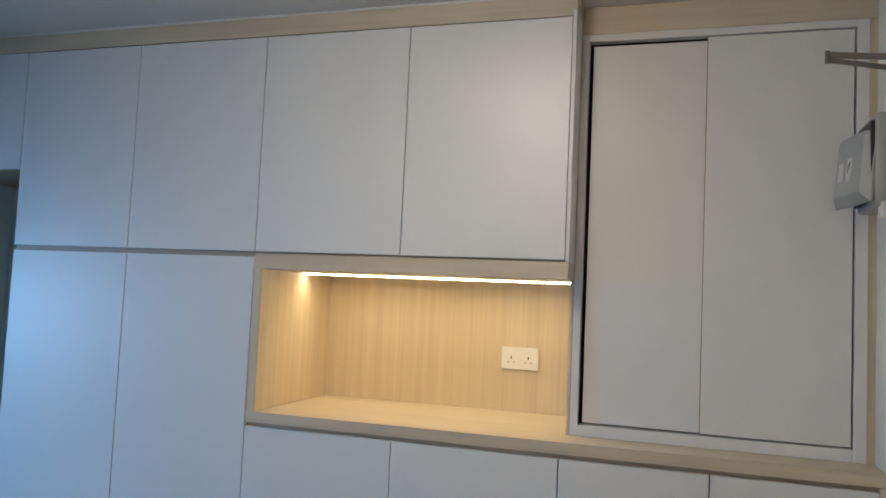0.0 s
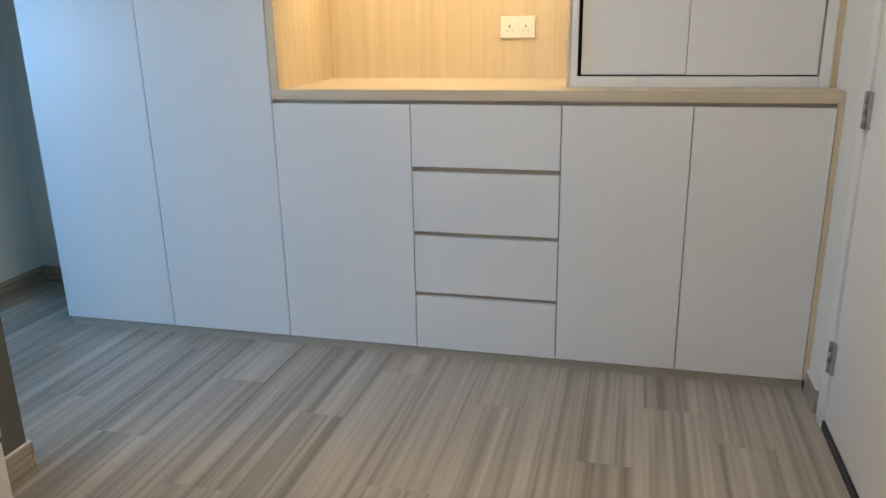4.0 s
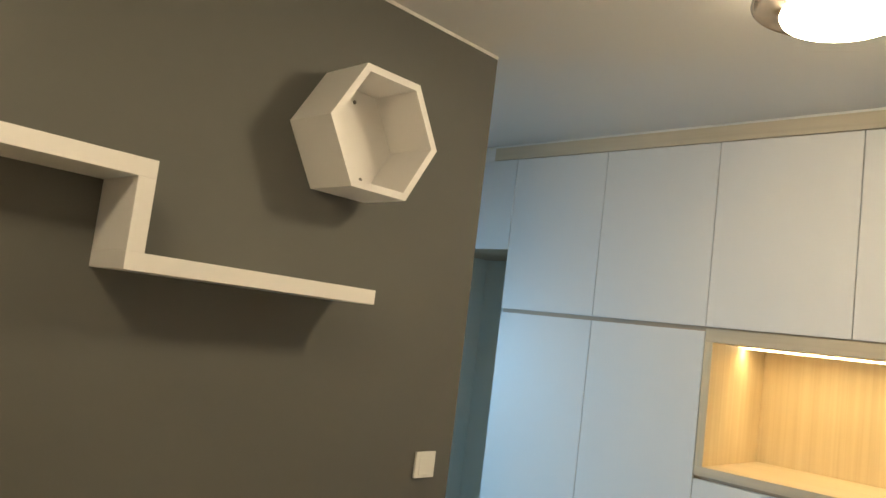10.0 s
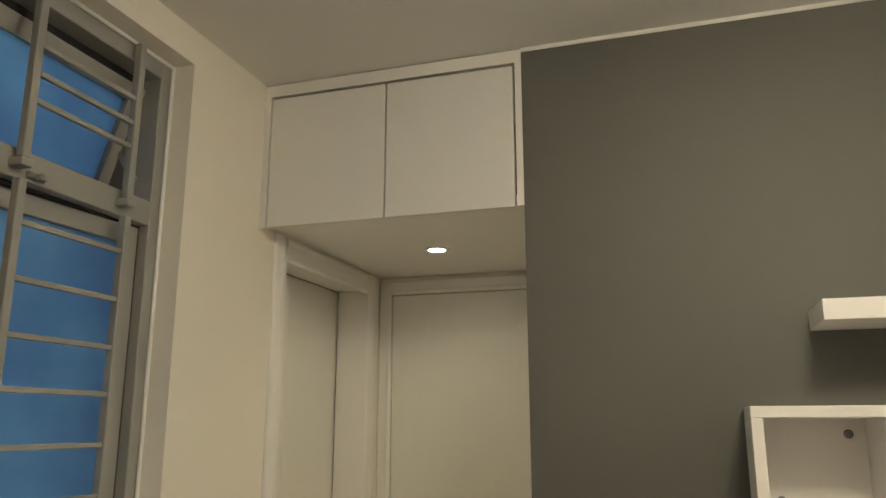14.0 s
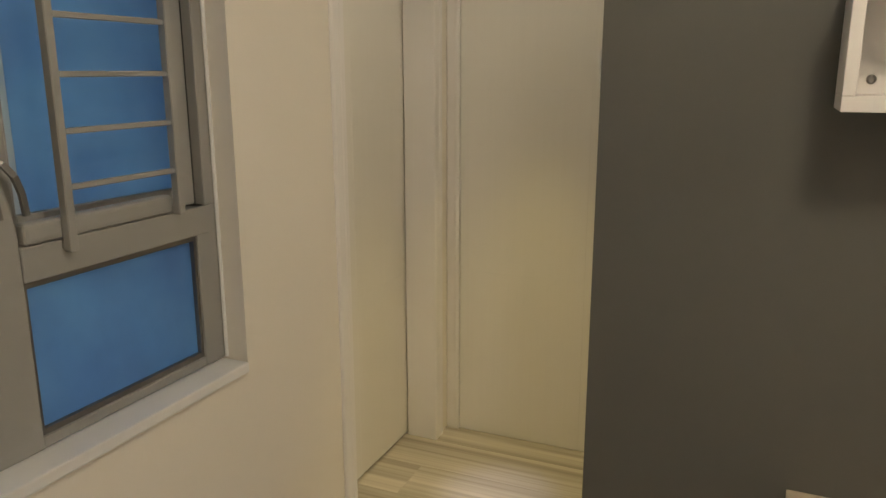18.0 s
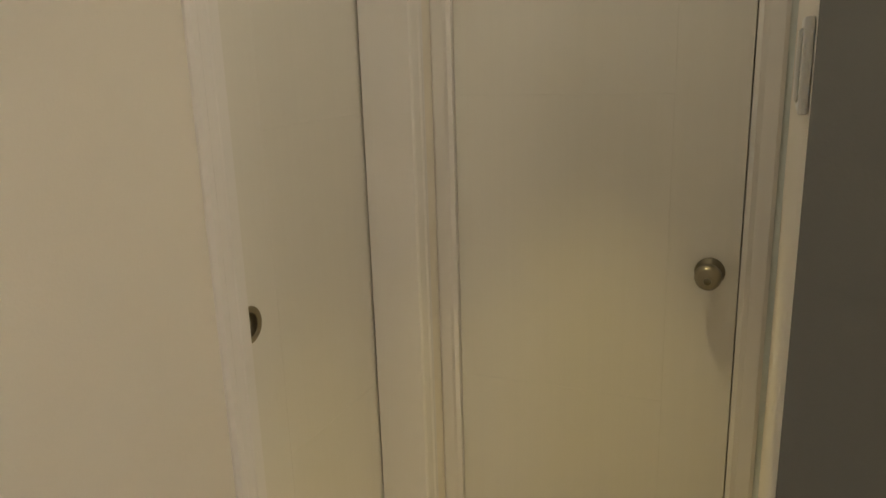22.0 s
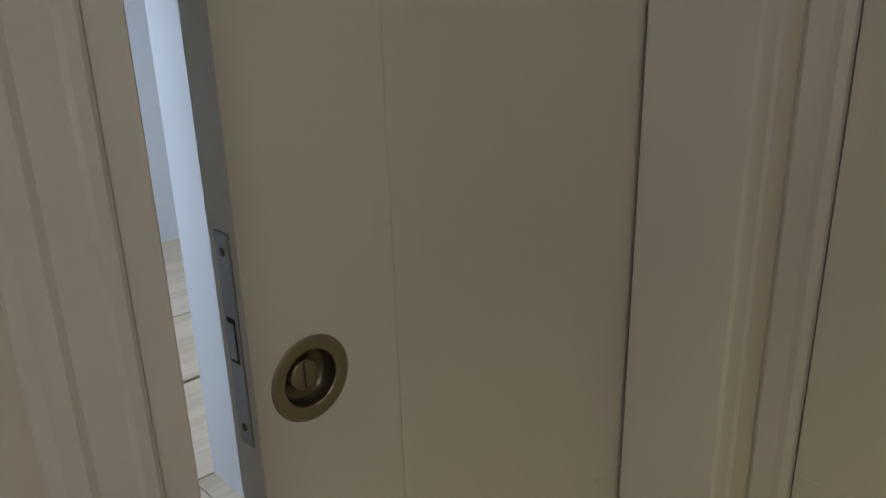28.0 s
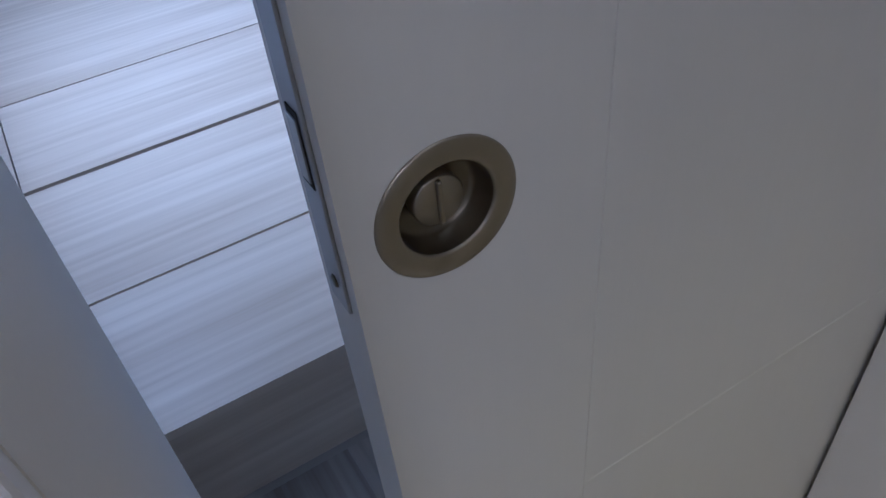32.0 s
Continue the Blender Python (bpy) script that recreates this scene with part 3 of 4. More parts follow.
lid = part("lid", lid_piece(bm), BOX_GREY, box, "chamfered grey lid standing ajar")
for y0, y1, z0, z1 in ((-0.040, -0.012, -0.050, 0.014), (0.008, 0.036, -0.046, 0.006)):
    part("label", lid_piece(boxes((-0.0172, -0.0161, y0, y1, z0, z1))), LABEL, lid, "small white paper label")
part("lettering", lid_piece(boxes((-0.0178, -0.0173, -0.031, -0.027, -0.016, 0.004), (-0.0178, -0.0173, -0.023, -0.020, -0.028, -0.002))), BLACK, lid)
# black block in place of the shade between lid and body
part("gap_shade", boxes((0.8050, 0.8138, -0.234, -0.045, 1.795, 2.0)), BLACK, box, "black block standing in for the shaded gap behind the lid")
part("base_plate", boxes((0.826, 0.890, -0.2545, -0.2155, 1.746, 1.788), bevel=0.003, seg=2), PLASTIC, box)
gland = part("cable_gland", turned(((0.0, 0), (0.015, 0), (0.0175, 0.007), (0.0175, 0.050), (0.015, 0.056), (0.009, 0.056), (0.009, 0.036), (0.0, 0.036)), pose(0.855, -0.2500, 1.768, 90, 0, -14), 24), GLAND_M, box, "round dark cable gland")
part("collar", turned(((0.0, 0.0), (0.0185, 0.0), (0.0185, 0.006), (0.0, 0.006)), pose(0.855, -0.2546, 1.768, 90), 20), NICKEL, gland, "brass-coloured collar")
for z in (1.84, 1.88, 1.93, 1.97):
    part("screw", turned(((0.0, 0), (0.003, 0), (0.0025, 0.0015), (0.0, 0.0015)), pose(0.886, -0.247, z, 90), 10), GUNMETAL, box)
closer = thing("door_closer_arm", (XR, -0.65, 2.06), "folding steel arm of a door closer above the entrance door", "door closer")
part("arm", bar(bmesh.new(), (0.652, -0.532, 2.081), (0.897, -0.47, 2.081), 0.006, 0.013), GUNMETAL, closer)
part("arm", bar(bmesh.new(), (0.648, -0.540, 2.067), (0.897, -0.43, 2.058), 0.007, 0.010), GUNMETAL, closer)
part("pivot", turned(((0.0, 0), (0.0055, 0), (0.0055, 0.028), (0.0, 0.028)), pose(0.651, -0.537, 2.060), 14), GUNMETAL, closer)
part("bracket", boxes((0.893, XR - 0.0005, -0.54, -0.40, 2.040, 2.095), bevel=0.002), STEEL, closer)

# ---- ceiling lamp ----
def ceiling_lamp(x, y):
    at = pose(x, y, -0.012)
    cl = thing("ceiling_lamp", (x, y, CEIL - 0.0005), "lit round ceiling lamp with bronze ring and layered white glass", "ceiling lamp", "ceiling lamps")
    part("mount", turned(((0.0, 2.5115), (0.075, 2.5115), (0.075, 2.497), (0.0, 2.497)), at, 32), WHITE, cl)
    part("ring", turned(((0.148, 2.456), (0.182, 2.451), (0.205, 2.436), (0.2150, 2.419), (0.2165, 2.411), (0.2120, 2.4085), (0.2080, 2.413), (0.198, 2.428), (0.178, 2.442), (0.148, 2.450), (0.148, 2.456)), at, 64, False), BRONZE, cl, "polished bronze ring")
    for k in range(3):
        a = radians(120 * k + 30)
        part("arm", bar(bmesh.new(), (x + 0.07 * math.cos(a), y + 0.07 * math.sin(a), 2.484), (x + 0.165 * math.cos(a), y + 0.165 * math.sin(a), 2.4435), 0.014, 0.003), BRONZE, cl)
    part("glass", turned(((0.0, 2.4965), (0.092, 2.4965), (0.103, 2.488), (0.107, 2.465), (0.107, 2.440), (0.101, 2.424), (0.096, 2.417), (0.120, 2.410), (0.140, 2.398), (0.147, 2.384), (0.141, 2.371), (0.10, 2.362), (0.0, 2.358)), at, 64), GLOW, cl, "lit opal glass in two layers")


ceiling_lamp(-0.305, -1.12)
ceiling_lamp(-0.36, -3.12)

# ---- on the grey wall ----
def wall_switch(name, m, label):
    ob = thing(name, m.translation, label, "light switch")

    def put(n, bm, mat, parent):
        bm.transform(m)
        return part(n, bm, mat, parent)

    plate = put("plate", boxes((-0.046, 0.046, -0.009, 0, -0.043, 0.043), bevel=0.003, seg=2), PLASTIC, ob)
    put("rocker", boxes((-0.031, 0.031, -0.0125, -0.008, -0.033, 0.033), bevel=0.002), PLASTIC, plate)
    return ob


wall_switch("light_switch", pose(XG + 0.0006, -1.155, 1.032, 0, 0, 90), "square white rocker light switch on the grey wall")

XF = -1.322
shelf = thing("stepped_shelf", (XG, -2.40, 1.53), "white stepped floating shelf on the grey wall", "shelf")
part("upper_board", boxes((XG + 0.0005, XF, -3.185, -2.300, 1.737, 1.778), bevel=0.0007), WHITE, shelf)
part("riser", boxes((XG + 0.0005, XF, -2.341, -2.300, 1.5717, 1.7368), bevel=0.0007), WHITE, shelf)
part("lower_board", boxes((XG + 0.0005, XF, -2.341, -1.627, 1.531, 1.5715), bevel=0.0007), WHITE, shelf)

cube = thing("cube_shelf", (XG, -3.206, 1.332), "white open square box shelf on the grey wall", "shelf")
Y0, Y1, Z0, Z1, T = -3.332, -3.081, 1.332, 1.576, 0.022
part("top_board", boxes((XG + 0.0005, XF, Y0, Y1, Z1 - T, Z1), bevel=0.001), WHITE, cube)
part("bottom_board", boxes((XG + 0.0005, XF, Y0, Y1, Z0, Z0 + T + 0.006), bevel=0.001), WHITE, cube)
part("side_board", boxes((XG + 0.0005, XF, Y0, Y0 + T, Z0 + T + 0.0063, Z1 - T - 0.0003), bevel=0.001), WHITE, cube)
part("side_board", boxes((XG + 0.0005, XF, Y1 - T, Y1, Z0 + T + 0.0063, Z1 - T - 0.0003), bevel=0.001), WHITE, cube)
part("back_board", boxes((XG + 0.0005, XG + 0.008, Y0 + T, Y1 - T, Z0 + T, Z1 - T)), WHITE, cube)
for y, z in ((-3.273, 1.387), (-3.135, 1.522)):
    screw = part("screw_cap", turned(((0.0, 0), (0.0095, 0), (0.0085, 0.003), (0.004, 0.0035), (0.0, 0.002)), pose(XG + 0.008, y, z, 0, 90), 16), GUNMETAL, cube, "round dark fixing screw")

hexa = thing("hexagon_shelf", (XG, -1.662, 1.843), "white open hexagonal box shelf on the grey wall", "shelf")
HC, HR = Vector((0, -1.662, 2.017)), 0.2025
for k in range(6):
    a0, a1 = radians(60 * k), radians(60 * k + 60)
    bm = bmesh.new()
    ring = []
    for x in (XG + 0.0005, XF):
        for a, r in ((a0, HR), (a1, HR), (a1, HR - 0.024), (a0, HR - 0.024)):
            ring.append(bm.verts.new((x, HC.y + r * math.cos(a), HC.z + r * math.sin(a) * 0.995)))
    for f in ((0, 1, 2, 3), (7, 6, 5, 4), (0, 4, 5, 1), (1, 5, 6, 2), (2, 6, 7, 3), (3, 7, 4, 0)):
        bm.faces.new([ring[i] for i in f])
    bmesh.ops.recalc_face_normals(bm, faces=bm.faces)
    part("side_board", bm, WHITE, hexa)
bm = bmesh.new()
vs = [[bm.verts.new((x, HC.y + 0.185 * math.cos(radians(60 * k)), HC.z + 0.185 * math.sin(radians(60 * k)))) for k in range(6)] for x in (XG + 0.0006, XG + 0.0075)]
bm.faces.new(vs[0][::-1])
bm.faces.new(vs[1])
for k in range(6):
    bm.faces.new((vs[0][k], vs[0][(k + 1) % 6], vs[1][(k + 1) % 6], vs[1][k]))
part("back_board", bm, WHITE, hexa)
for y, z in ((-1.653, 2.134), (-1.591, 1.907)):
    part("screw_cap", turned(((0.0, 0), (0.0065, 0), (0.0055, 0.002), (0.0, 0.0015)), pose(XG + 0.0075, y, z, 0, 90), 16), GUNMETAL, hexa, "round dark fixing screw")

# ---- low sideboard along the grey wall ----
sb = thing("sideboard", (-1.28, -2.42, 0.0), "low white sideboard with a light maple top against the grey wall", "sideboard")
SX0, SX1, SY0, SY1 = XG + 0.013, -1.070, -3.338, -1.505
part("top", boxes((SX0 - 0.012, SX1 + 0.002, SY0 - 0.001, SY1 + 0.001, 0.450, 0.486), bevel=0.0015), MAPLE_Y, sb)
part("side_panel", boxes((SX0, SX1 - 0.02, SY0, SY0 + 0.018, 0.0, 0.4495), bevel=0.001), LAMINATE, sb)
part("side_panel", boxes((SX0, SX1 - 0.02, SY1 - 0.018, SY1, 0.0, 0.4495), bevel=0.001), LAMINATE, sb)
part("body", boxes((SX0, SX1 - 0.022, SY0 + 0.0185, SY1 - 0.0185, 0.04, 0.449)), GREIGE, sb)
for k in range(3):
    w = (SY1 - SY0) / 3
    part("door", boxes((SX1 - 0.019, SX1 - 0.001, SY0 + k * w + 0.0015, SY0 + (k + 1) * w - 0.0015, 0.045, 0.436), bevel=0.0012), LAMINATE, sb)
part("plinth", boxes((SX0, SX1 - 0.035, SY0 + 0.019, SY1 - 0.019, 0.0, 0.0395)), MAPLE_Y, sb)

# ---- cabinet over the alcove ----
oc = thing("overhead_cabinet", (-1.95, -4.17, SOFFIT), "white two-door cupboard built over the door alcove", "cupboard")
part("soffit", boxes((-2.404, XG - 0.018, YW + 0.0005, YG0 - 0.0005, SOFFIT + 0.016, SOFFIT + 0.034)), WHITE, oc)
part("frame", boxes((XG - 0.018, XG, YG0 - 0.018, YG0 - 0.0005, SOFFIT, CEIL - 0.003), (XG - 0.018, XG, YW + 0.0005, YW + 0.019, SOFFIT, CEIL - 0.003), (XG - 0.018, XG, YW + 0.019, YG0 - 0.018, 2.462, CEIL - 0.003)), WHITE, oc)
for y0, y1 in ((YW + 0.023, -4.180), (-4.176, -3.824)):
    part("door", boxes((XG - 0.020, XG - 0.002, y0, y1, SOFFIT, 2.455), bevel=0.0012), LAMINATE, oc)
# backing painted near-black, as shade behind the door gaps
part("body", boxes((XG - 0.03, XG - 0.022, YW + 0.021, YG0 - 0.020, SOFFIT + 0.035, 2.46)), DARK, oc)
dl = thing("downlight", (-1.985, -4.185, SOFFIT + 0.016), "small round recessed downlight, lit, in the alcove soffit", "downlight")
part("rim", turned(((0.028, 2.0728), (0.040, 2.0728), (0.041, 2.070), (0.036, 2.0685), (0.028, 2.0700), (0.028, 2.0728)), pose(-1.985, -4.185, 0.016), 32, False), WHITE, dl)
part("lens", turned(((0.0, 2.0720), (0.0278, 2.0720), (0.0278, 2.0705), (0.0, 2.0700)), pose(-1.985, -4.185, 0.016), 32), SPOT_GLOW, dl)

# ---- door casings ----
CASING = ((0, 0), (0, 0.009), (0.005, 0.0125), (0.014, 0.0125), (0.018, 0.0105), (0.044, 0.0090), (0.051, 0.0115), (0.066, 0.0105), (0.074, 0.005), (0.074, 0))


def casing(name, a, b, u, v, parent):
    return part(name, extruded(CASING, a, b, u, v), WHITE, parent)


d2 = thing("door_2", (XD2, -4.18, 0.0), "plain white laminate door, closed, with a round knob", "door", kind="structure")
part("architrave", extruded(((0, 0), (0, 0.017), (0.010, 0.0195), (0.020, 0.0165), (0.046, 0.0155), (0.0525, 0.010), (0.0525, 0)), (-2.405, -4.500, 0), (-2.405, -4.500, HEAD + 0.044), (0, -1, 0), (1, 0, 0)), WHITE, d2)
part("architrave", extruded(((0, 0), (0, 0.017), (0.010, 0.0195), (0.020, 0.0165), (0.048, 0.0155), (0.056, 0.010), (0.056, 0)), (-2.405, -3.868, 0), (-2.405, -3.868, HEAD + 0.044), (0, 1, 0), (1, 0, 0)), WHITE, d2)
part("architrave", extruded(((0, 0), (0, 0.017), (0.010, 0.0195), (0.020, 0.0165), (0.048, 0.0155), (0.056, 0.010), (0.056, 0)), (-2.405, -4.500, HEAD), (-2.405, -3.868, HEAD), (0, 0, 1), (1, 0, 0)), WHITE, d2)
DX0, DX1 = -2.436, -2.398
for y0, y1, z0, z1 in ((-4.0144, -3.871, 0.0015, HEAD - 0.003), (-4.4975, -4.0150, 1.3407, HEAD - 0.003), (-4.4975, -4.0150, 0.6607, 1.34), (-4.4975, -4.0150, 0.0015, 0.66)):
    part("door_panel", boxes((DX0, DX1, y0, y1, z0, z1), bevel=0.0005), DOOR_WHITE, d2)
part("door_core", boxes((DX0 + 0.004, DX1 - 0.0007, -4.496, -3.873, 0.002, HEAD - 0.007)), DOOR_WHITE, d2)
part("door_stop", boxes((-2.505, DX0 - 0.0008, -4.519, -3.853, HEAD - 0.012, HEAD + 0.0205), (-2.505, DX0 - 0.0008, -4.519, -4.488, 0.0, HEAD - 0.0125), (-2.505, DX0 - 0.0008, -3.882, -3.853, 0.0, HEAD - 0.0125)), WHITE, d2)
knob = part("knob", turned(((0.0, 0), (0.030, 0), (0.031, 0.006), (0.012, 0.010), (0.012, 0.024), (0.022, 0.030), (0.0275, 0.042), (0.026, 0.054), (0.018, 0.061), (0.0, 0.062)), pose(DX1 + 0.0002, -3.928, 0.972, 0, 90), 32), NICKEL, d2, "round satin nickel knob")
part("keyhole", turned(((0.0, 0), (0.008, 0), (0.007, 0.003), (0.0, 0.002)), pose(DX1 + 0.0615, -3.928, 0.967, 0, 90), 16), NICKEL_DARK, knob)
wall_switch("alcove_switch", pose(-1.585, YG0 - 0.0006, 1.412, 0, 0, 0), "white switch plate on the alcove side wall")

# sliding door: frame, then the leaf, standing part open
d3 = thing("door_3", (-1.98, YD, 0.0), "white sliding door standing ajar with a round flush pull", "door", kind="structure")
casing("architrave", (-1.6465, YW, 0), (-1.6465, YW, HEAD + 0.062), (0.64, 0, 0), (0, 1, 0), d3)
casing("architrave", (-2.264, YW, 0), (-2.264, YW, HEAD + 0.062), (-1, 0, 0), (0, 1, 0), d3)
casing("architrave", (-2.264, YW, HEAD - 0.012), (-1.666, YW, HEAD - 0.012), (0, 0, 1), (0, 1, 0), d3)
part("jamb", boxes((-1.6655, -1.647, -4.758, YW + 0.007, 0, HEAD - 0.0005), bevel=0.001), WHITE, d3)
part("jamb", boxes((-2.283, -2.2645, -4.664, YW + 0.006, 0, HEAD - 0.0005), bevel=0.001), WHITE, d3)
part("jamb", boxes((-2.2965, -2.276, -4.758, -4.722, 0, HEAD - 0.0005), bevel=0.001), WHITE, d3)
part("head", boxes((-2.283, -1.6655, -4.664, YW + 0.004, HEAD + 0.0005, HEAD + 0.0195)), WHITE, d3)
part("head_track", boxes((-2.283, -1.6655, -4.758, -4.6645, HEAD + 0.002, HEAD + 0.0195)), GREIGE, d3)
XE = -1.698 - DOOR_SLIDE
L0, L1 = YD - 0.038, YD
HX, HZ = XE - 0.049, 0.968
Q = 0.0242
leaf = part("door_leaf", boxes((XE - 0.1370, XE, L0, L1, 0.008, HZ - Q), (XE - 0.1370, XE, L0, L1, HZ + Q, HEAD - 0.0015), (XE - 0.1370, HX - Q, L0, L1, HZ - Q, HZ + Q), (HX + Q, XE, L0, L1, HZ - Q, HZ + Q)), DOOR_WHITE, d3)
for z0, z1 in ((1.3106, HEAD - 0.0015), (0.6606, 1.31), (0.008, 0.66)):
    part("door_panel", boxes((XE - 0.640, XE - 0.1376, L0 + 0.0005, L1, z0, z1), bevel=0.0005), DOOR_WHITE, leaf)
part("door_core", boxes((XE - 0.636, XE - 0.1372, L0 + 0.003, L1 - 0.0007, 0.01, HEAD - 0.01)), DOOR_WHITE, leaf)
FACE = pose(HX, L1 + 0.0002, HZ, -90)
ring = part("flush_handle", turned(((0.0236, -0.0006), (0.0238, 0.0002), (0.0250, 0.0009), (0.0300, 0.0012), (0.0346, 0.0010), (0.0356, 0.0), (0.0356, -0.0001)), FACE, 48, False), NICKEL, leaf, "round flush pull of satin nickel")
part("cup", turned(((0.0, -0.0155), (0.0200, -0.0155), (0.0228, -0.0135), (0.0236, -0.0006)), FACE, 48, False), NICKEL_DARK, leaf, "recessed cup of the pull, darkened to stand in for its shade")
part("turn_piece", turned(((0.0125, -0.0154), (0.0130, -0.0080), (0.0120, -0.0072), (0.0, -0.0072)), FACE, 32, False), NICKEL, leaf, "round thumb turn")
part("turn_ridge", boxes((HX - 0.0012, HX + 0.0012, L1 - 0.0078, L1 - 0.0045, HZ - 0.0115, HZ + 0.0115), bevel=0.0006), NICKEL, leaf)
plate = part("lock_plate", boxes((XE - 0.0005, XE + 0.0016, L0 + 0.010, L0 + 0.029, 0.925, 1.095), bevel=0.0007), STEEL, leaf, "steel lock plate on the door's edge")
slot = part("latch_slot", boxes((XE + 0.0012, XE + 0.0021, L0 + 0.0138, L0 + 0.0252, 0.994, 1.030), bevel=0.0004), DARK, plate)
part("latch_tongue", boxes((XE + 0.0019, XE + 0.0028, L0 + 0.0150, L0 + 0.0240, 0.997, 1.0265), bevel=0.0004), STEEL, slot)
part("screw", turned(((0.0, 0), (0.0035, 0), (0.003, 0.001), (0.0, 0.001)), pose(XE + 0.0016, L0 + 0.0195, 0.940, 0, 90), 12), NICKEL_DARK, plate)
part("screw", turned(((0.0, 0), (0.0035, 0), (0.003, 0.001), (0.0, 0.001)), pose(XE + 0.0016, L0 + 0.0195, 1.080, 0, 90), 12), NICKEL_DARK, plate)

# ---- window of the room ----
w1 = thing("window_1", (-0.6, -4.62, WZ0), "aluminium casement window with blue frosted film and a safety grille", "window", kind="structure")
FY0, FY1 = -4.674, -4.614
part("window_frame", boxes((WX0 + 0.001, -1.140, FY0, FY1, 1.1075, WZ1 - 0.001), (WX0 + 0.001, -1.108, FY0, FY1, WZ0 + 0.028, 1.107), (-0.667, -0.570, FY0, FY1 + 0.003, WZ0 + 0.028, WZ1 - 0.001), (-0.055, WX1 - 0.001, FY0, FY1, WZ0 + 0.028, WZ1 - 0.001),
                           (-1.140, -0.667, FY0, FY1, 2.362, WZ1 - 0.001), (-0.570, -0.055, FY0, FY1, 2.362, WZ1 - 0.001), (-1.140, -0.667, FY0, FY1, 1.992, 2.050), (-0.570, -0.055, FY0, FY1, 1.992, 2.050),
                           (-1.140, -0.667, FY0, FY1 + 0.006, 1.043, 1.107), (-0.570, -0.055, FY0, FY1 + 0.006, 1.043, 1.107), (-1.108, -0.667, FY0, FY1, WZ0 + 0.028, 0.750), (-0.570, -0.055, FY0, FY1, WZ0 + 0.028, 0.750), bevel=0.002), ALU, w1)
# dark block darkens the outer reveal, where only shade would be
part("reveal_shade", boxes((WX0 + 0.001, -1.126, -4.758, -4.6745, WZ0 + 0.03, WZ1 - 0.002)), GUNMETAL, w1, "dark block filling the outer reveal in place of shade")
# white strip puts the lit look of the frame's outer bead into colour
part("sealant", boxes((WX0 + 0.0002, WX0 + 0.010, FY1 + 0.0005, FY1 + 0.007, WZ0 + 0.028, WZ1 - 0.0002), (WX0 + 0.010, WX1, FY1 + 0.0005, FY1 + 0.007, WZ1 - 0.010, WZ1 - 0.0002), bevel=0.002), STONE, w1, "white strip round the frame, put in for its lit outer bead")
setting("window_sill", boxes((WX0 + 0.012, WX1 - 0.002, FY1 - 0.002, YW + 0.014, WZ0 + 0.001, WZ0 + 0.027), bevel=0.004, seg=2), STONE, "white stone window sill", "sill")


def sash(x0, x1, z0, z1, m, name, bare=0.0):
    """A sash round a pane of blue film, about its own hinge; a strip of the glass may be bare."""
    k = 0.042
    bm = boxes((x0, x0 + k, -0.018, 0.018, z0, z1), (x1 - k, x1, -0.018, 0.018, z0, z1), (x0 + k, x1 - k, -0.018, 0.018, z0, z0 + k), (x0 + k, x1 - k, -0.018, 0.018, z1 - k, z1), bevel=0.0015)
    bm.transform(m)
    s = part(name, bm, ALU, w1)
    bm = boxes((x0 + k - 0.002, x1 - k + 0.002 - bare, -0.003, 0.003, z0 + k - 0.002, z1 - k + 0.002))
    bm.transform(m)
    part("pane", bm, FILM, s, "blue frosted film on glass")
    if bare:
        bm = boxes((x1 - k + 0.0025 - bare, x1 - k + 0.002, -0.003, 0.003, z0 + k - 0.002, z1 - k + 0.002))
        bm.transform(m)
        part("bare_strip", bm, FROST, s, "bright bare glass beside the film")


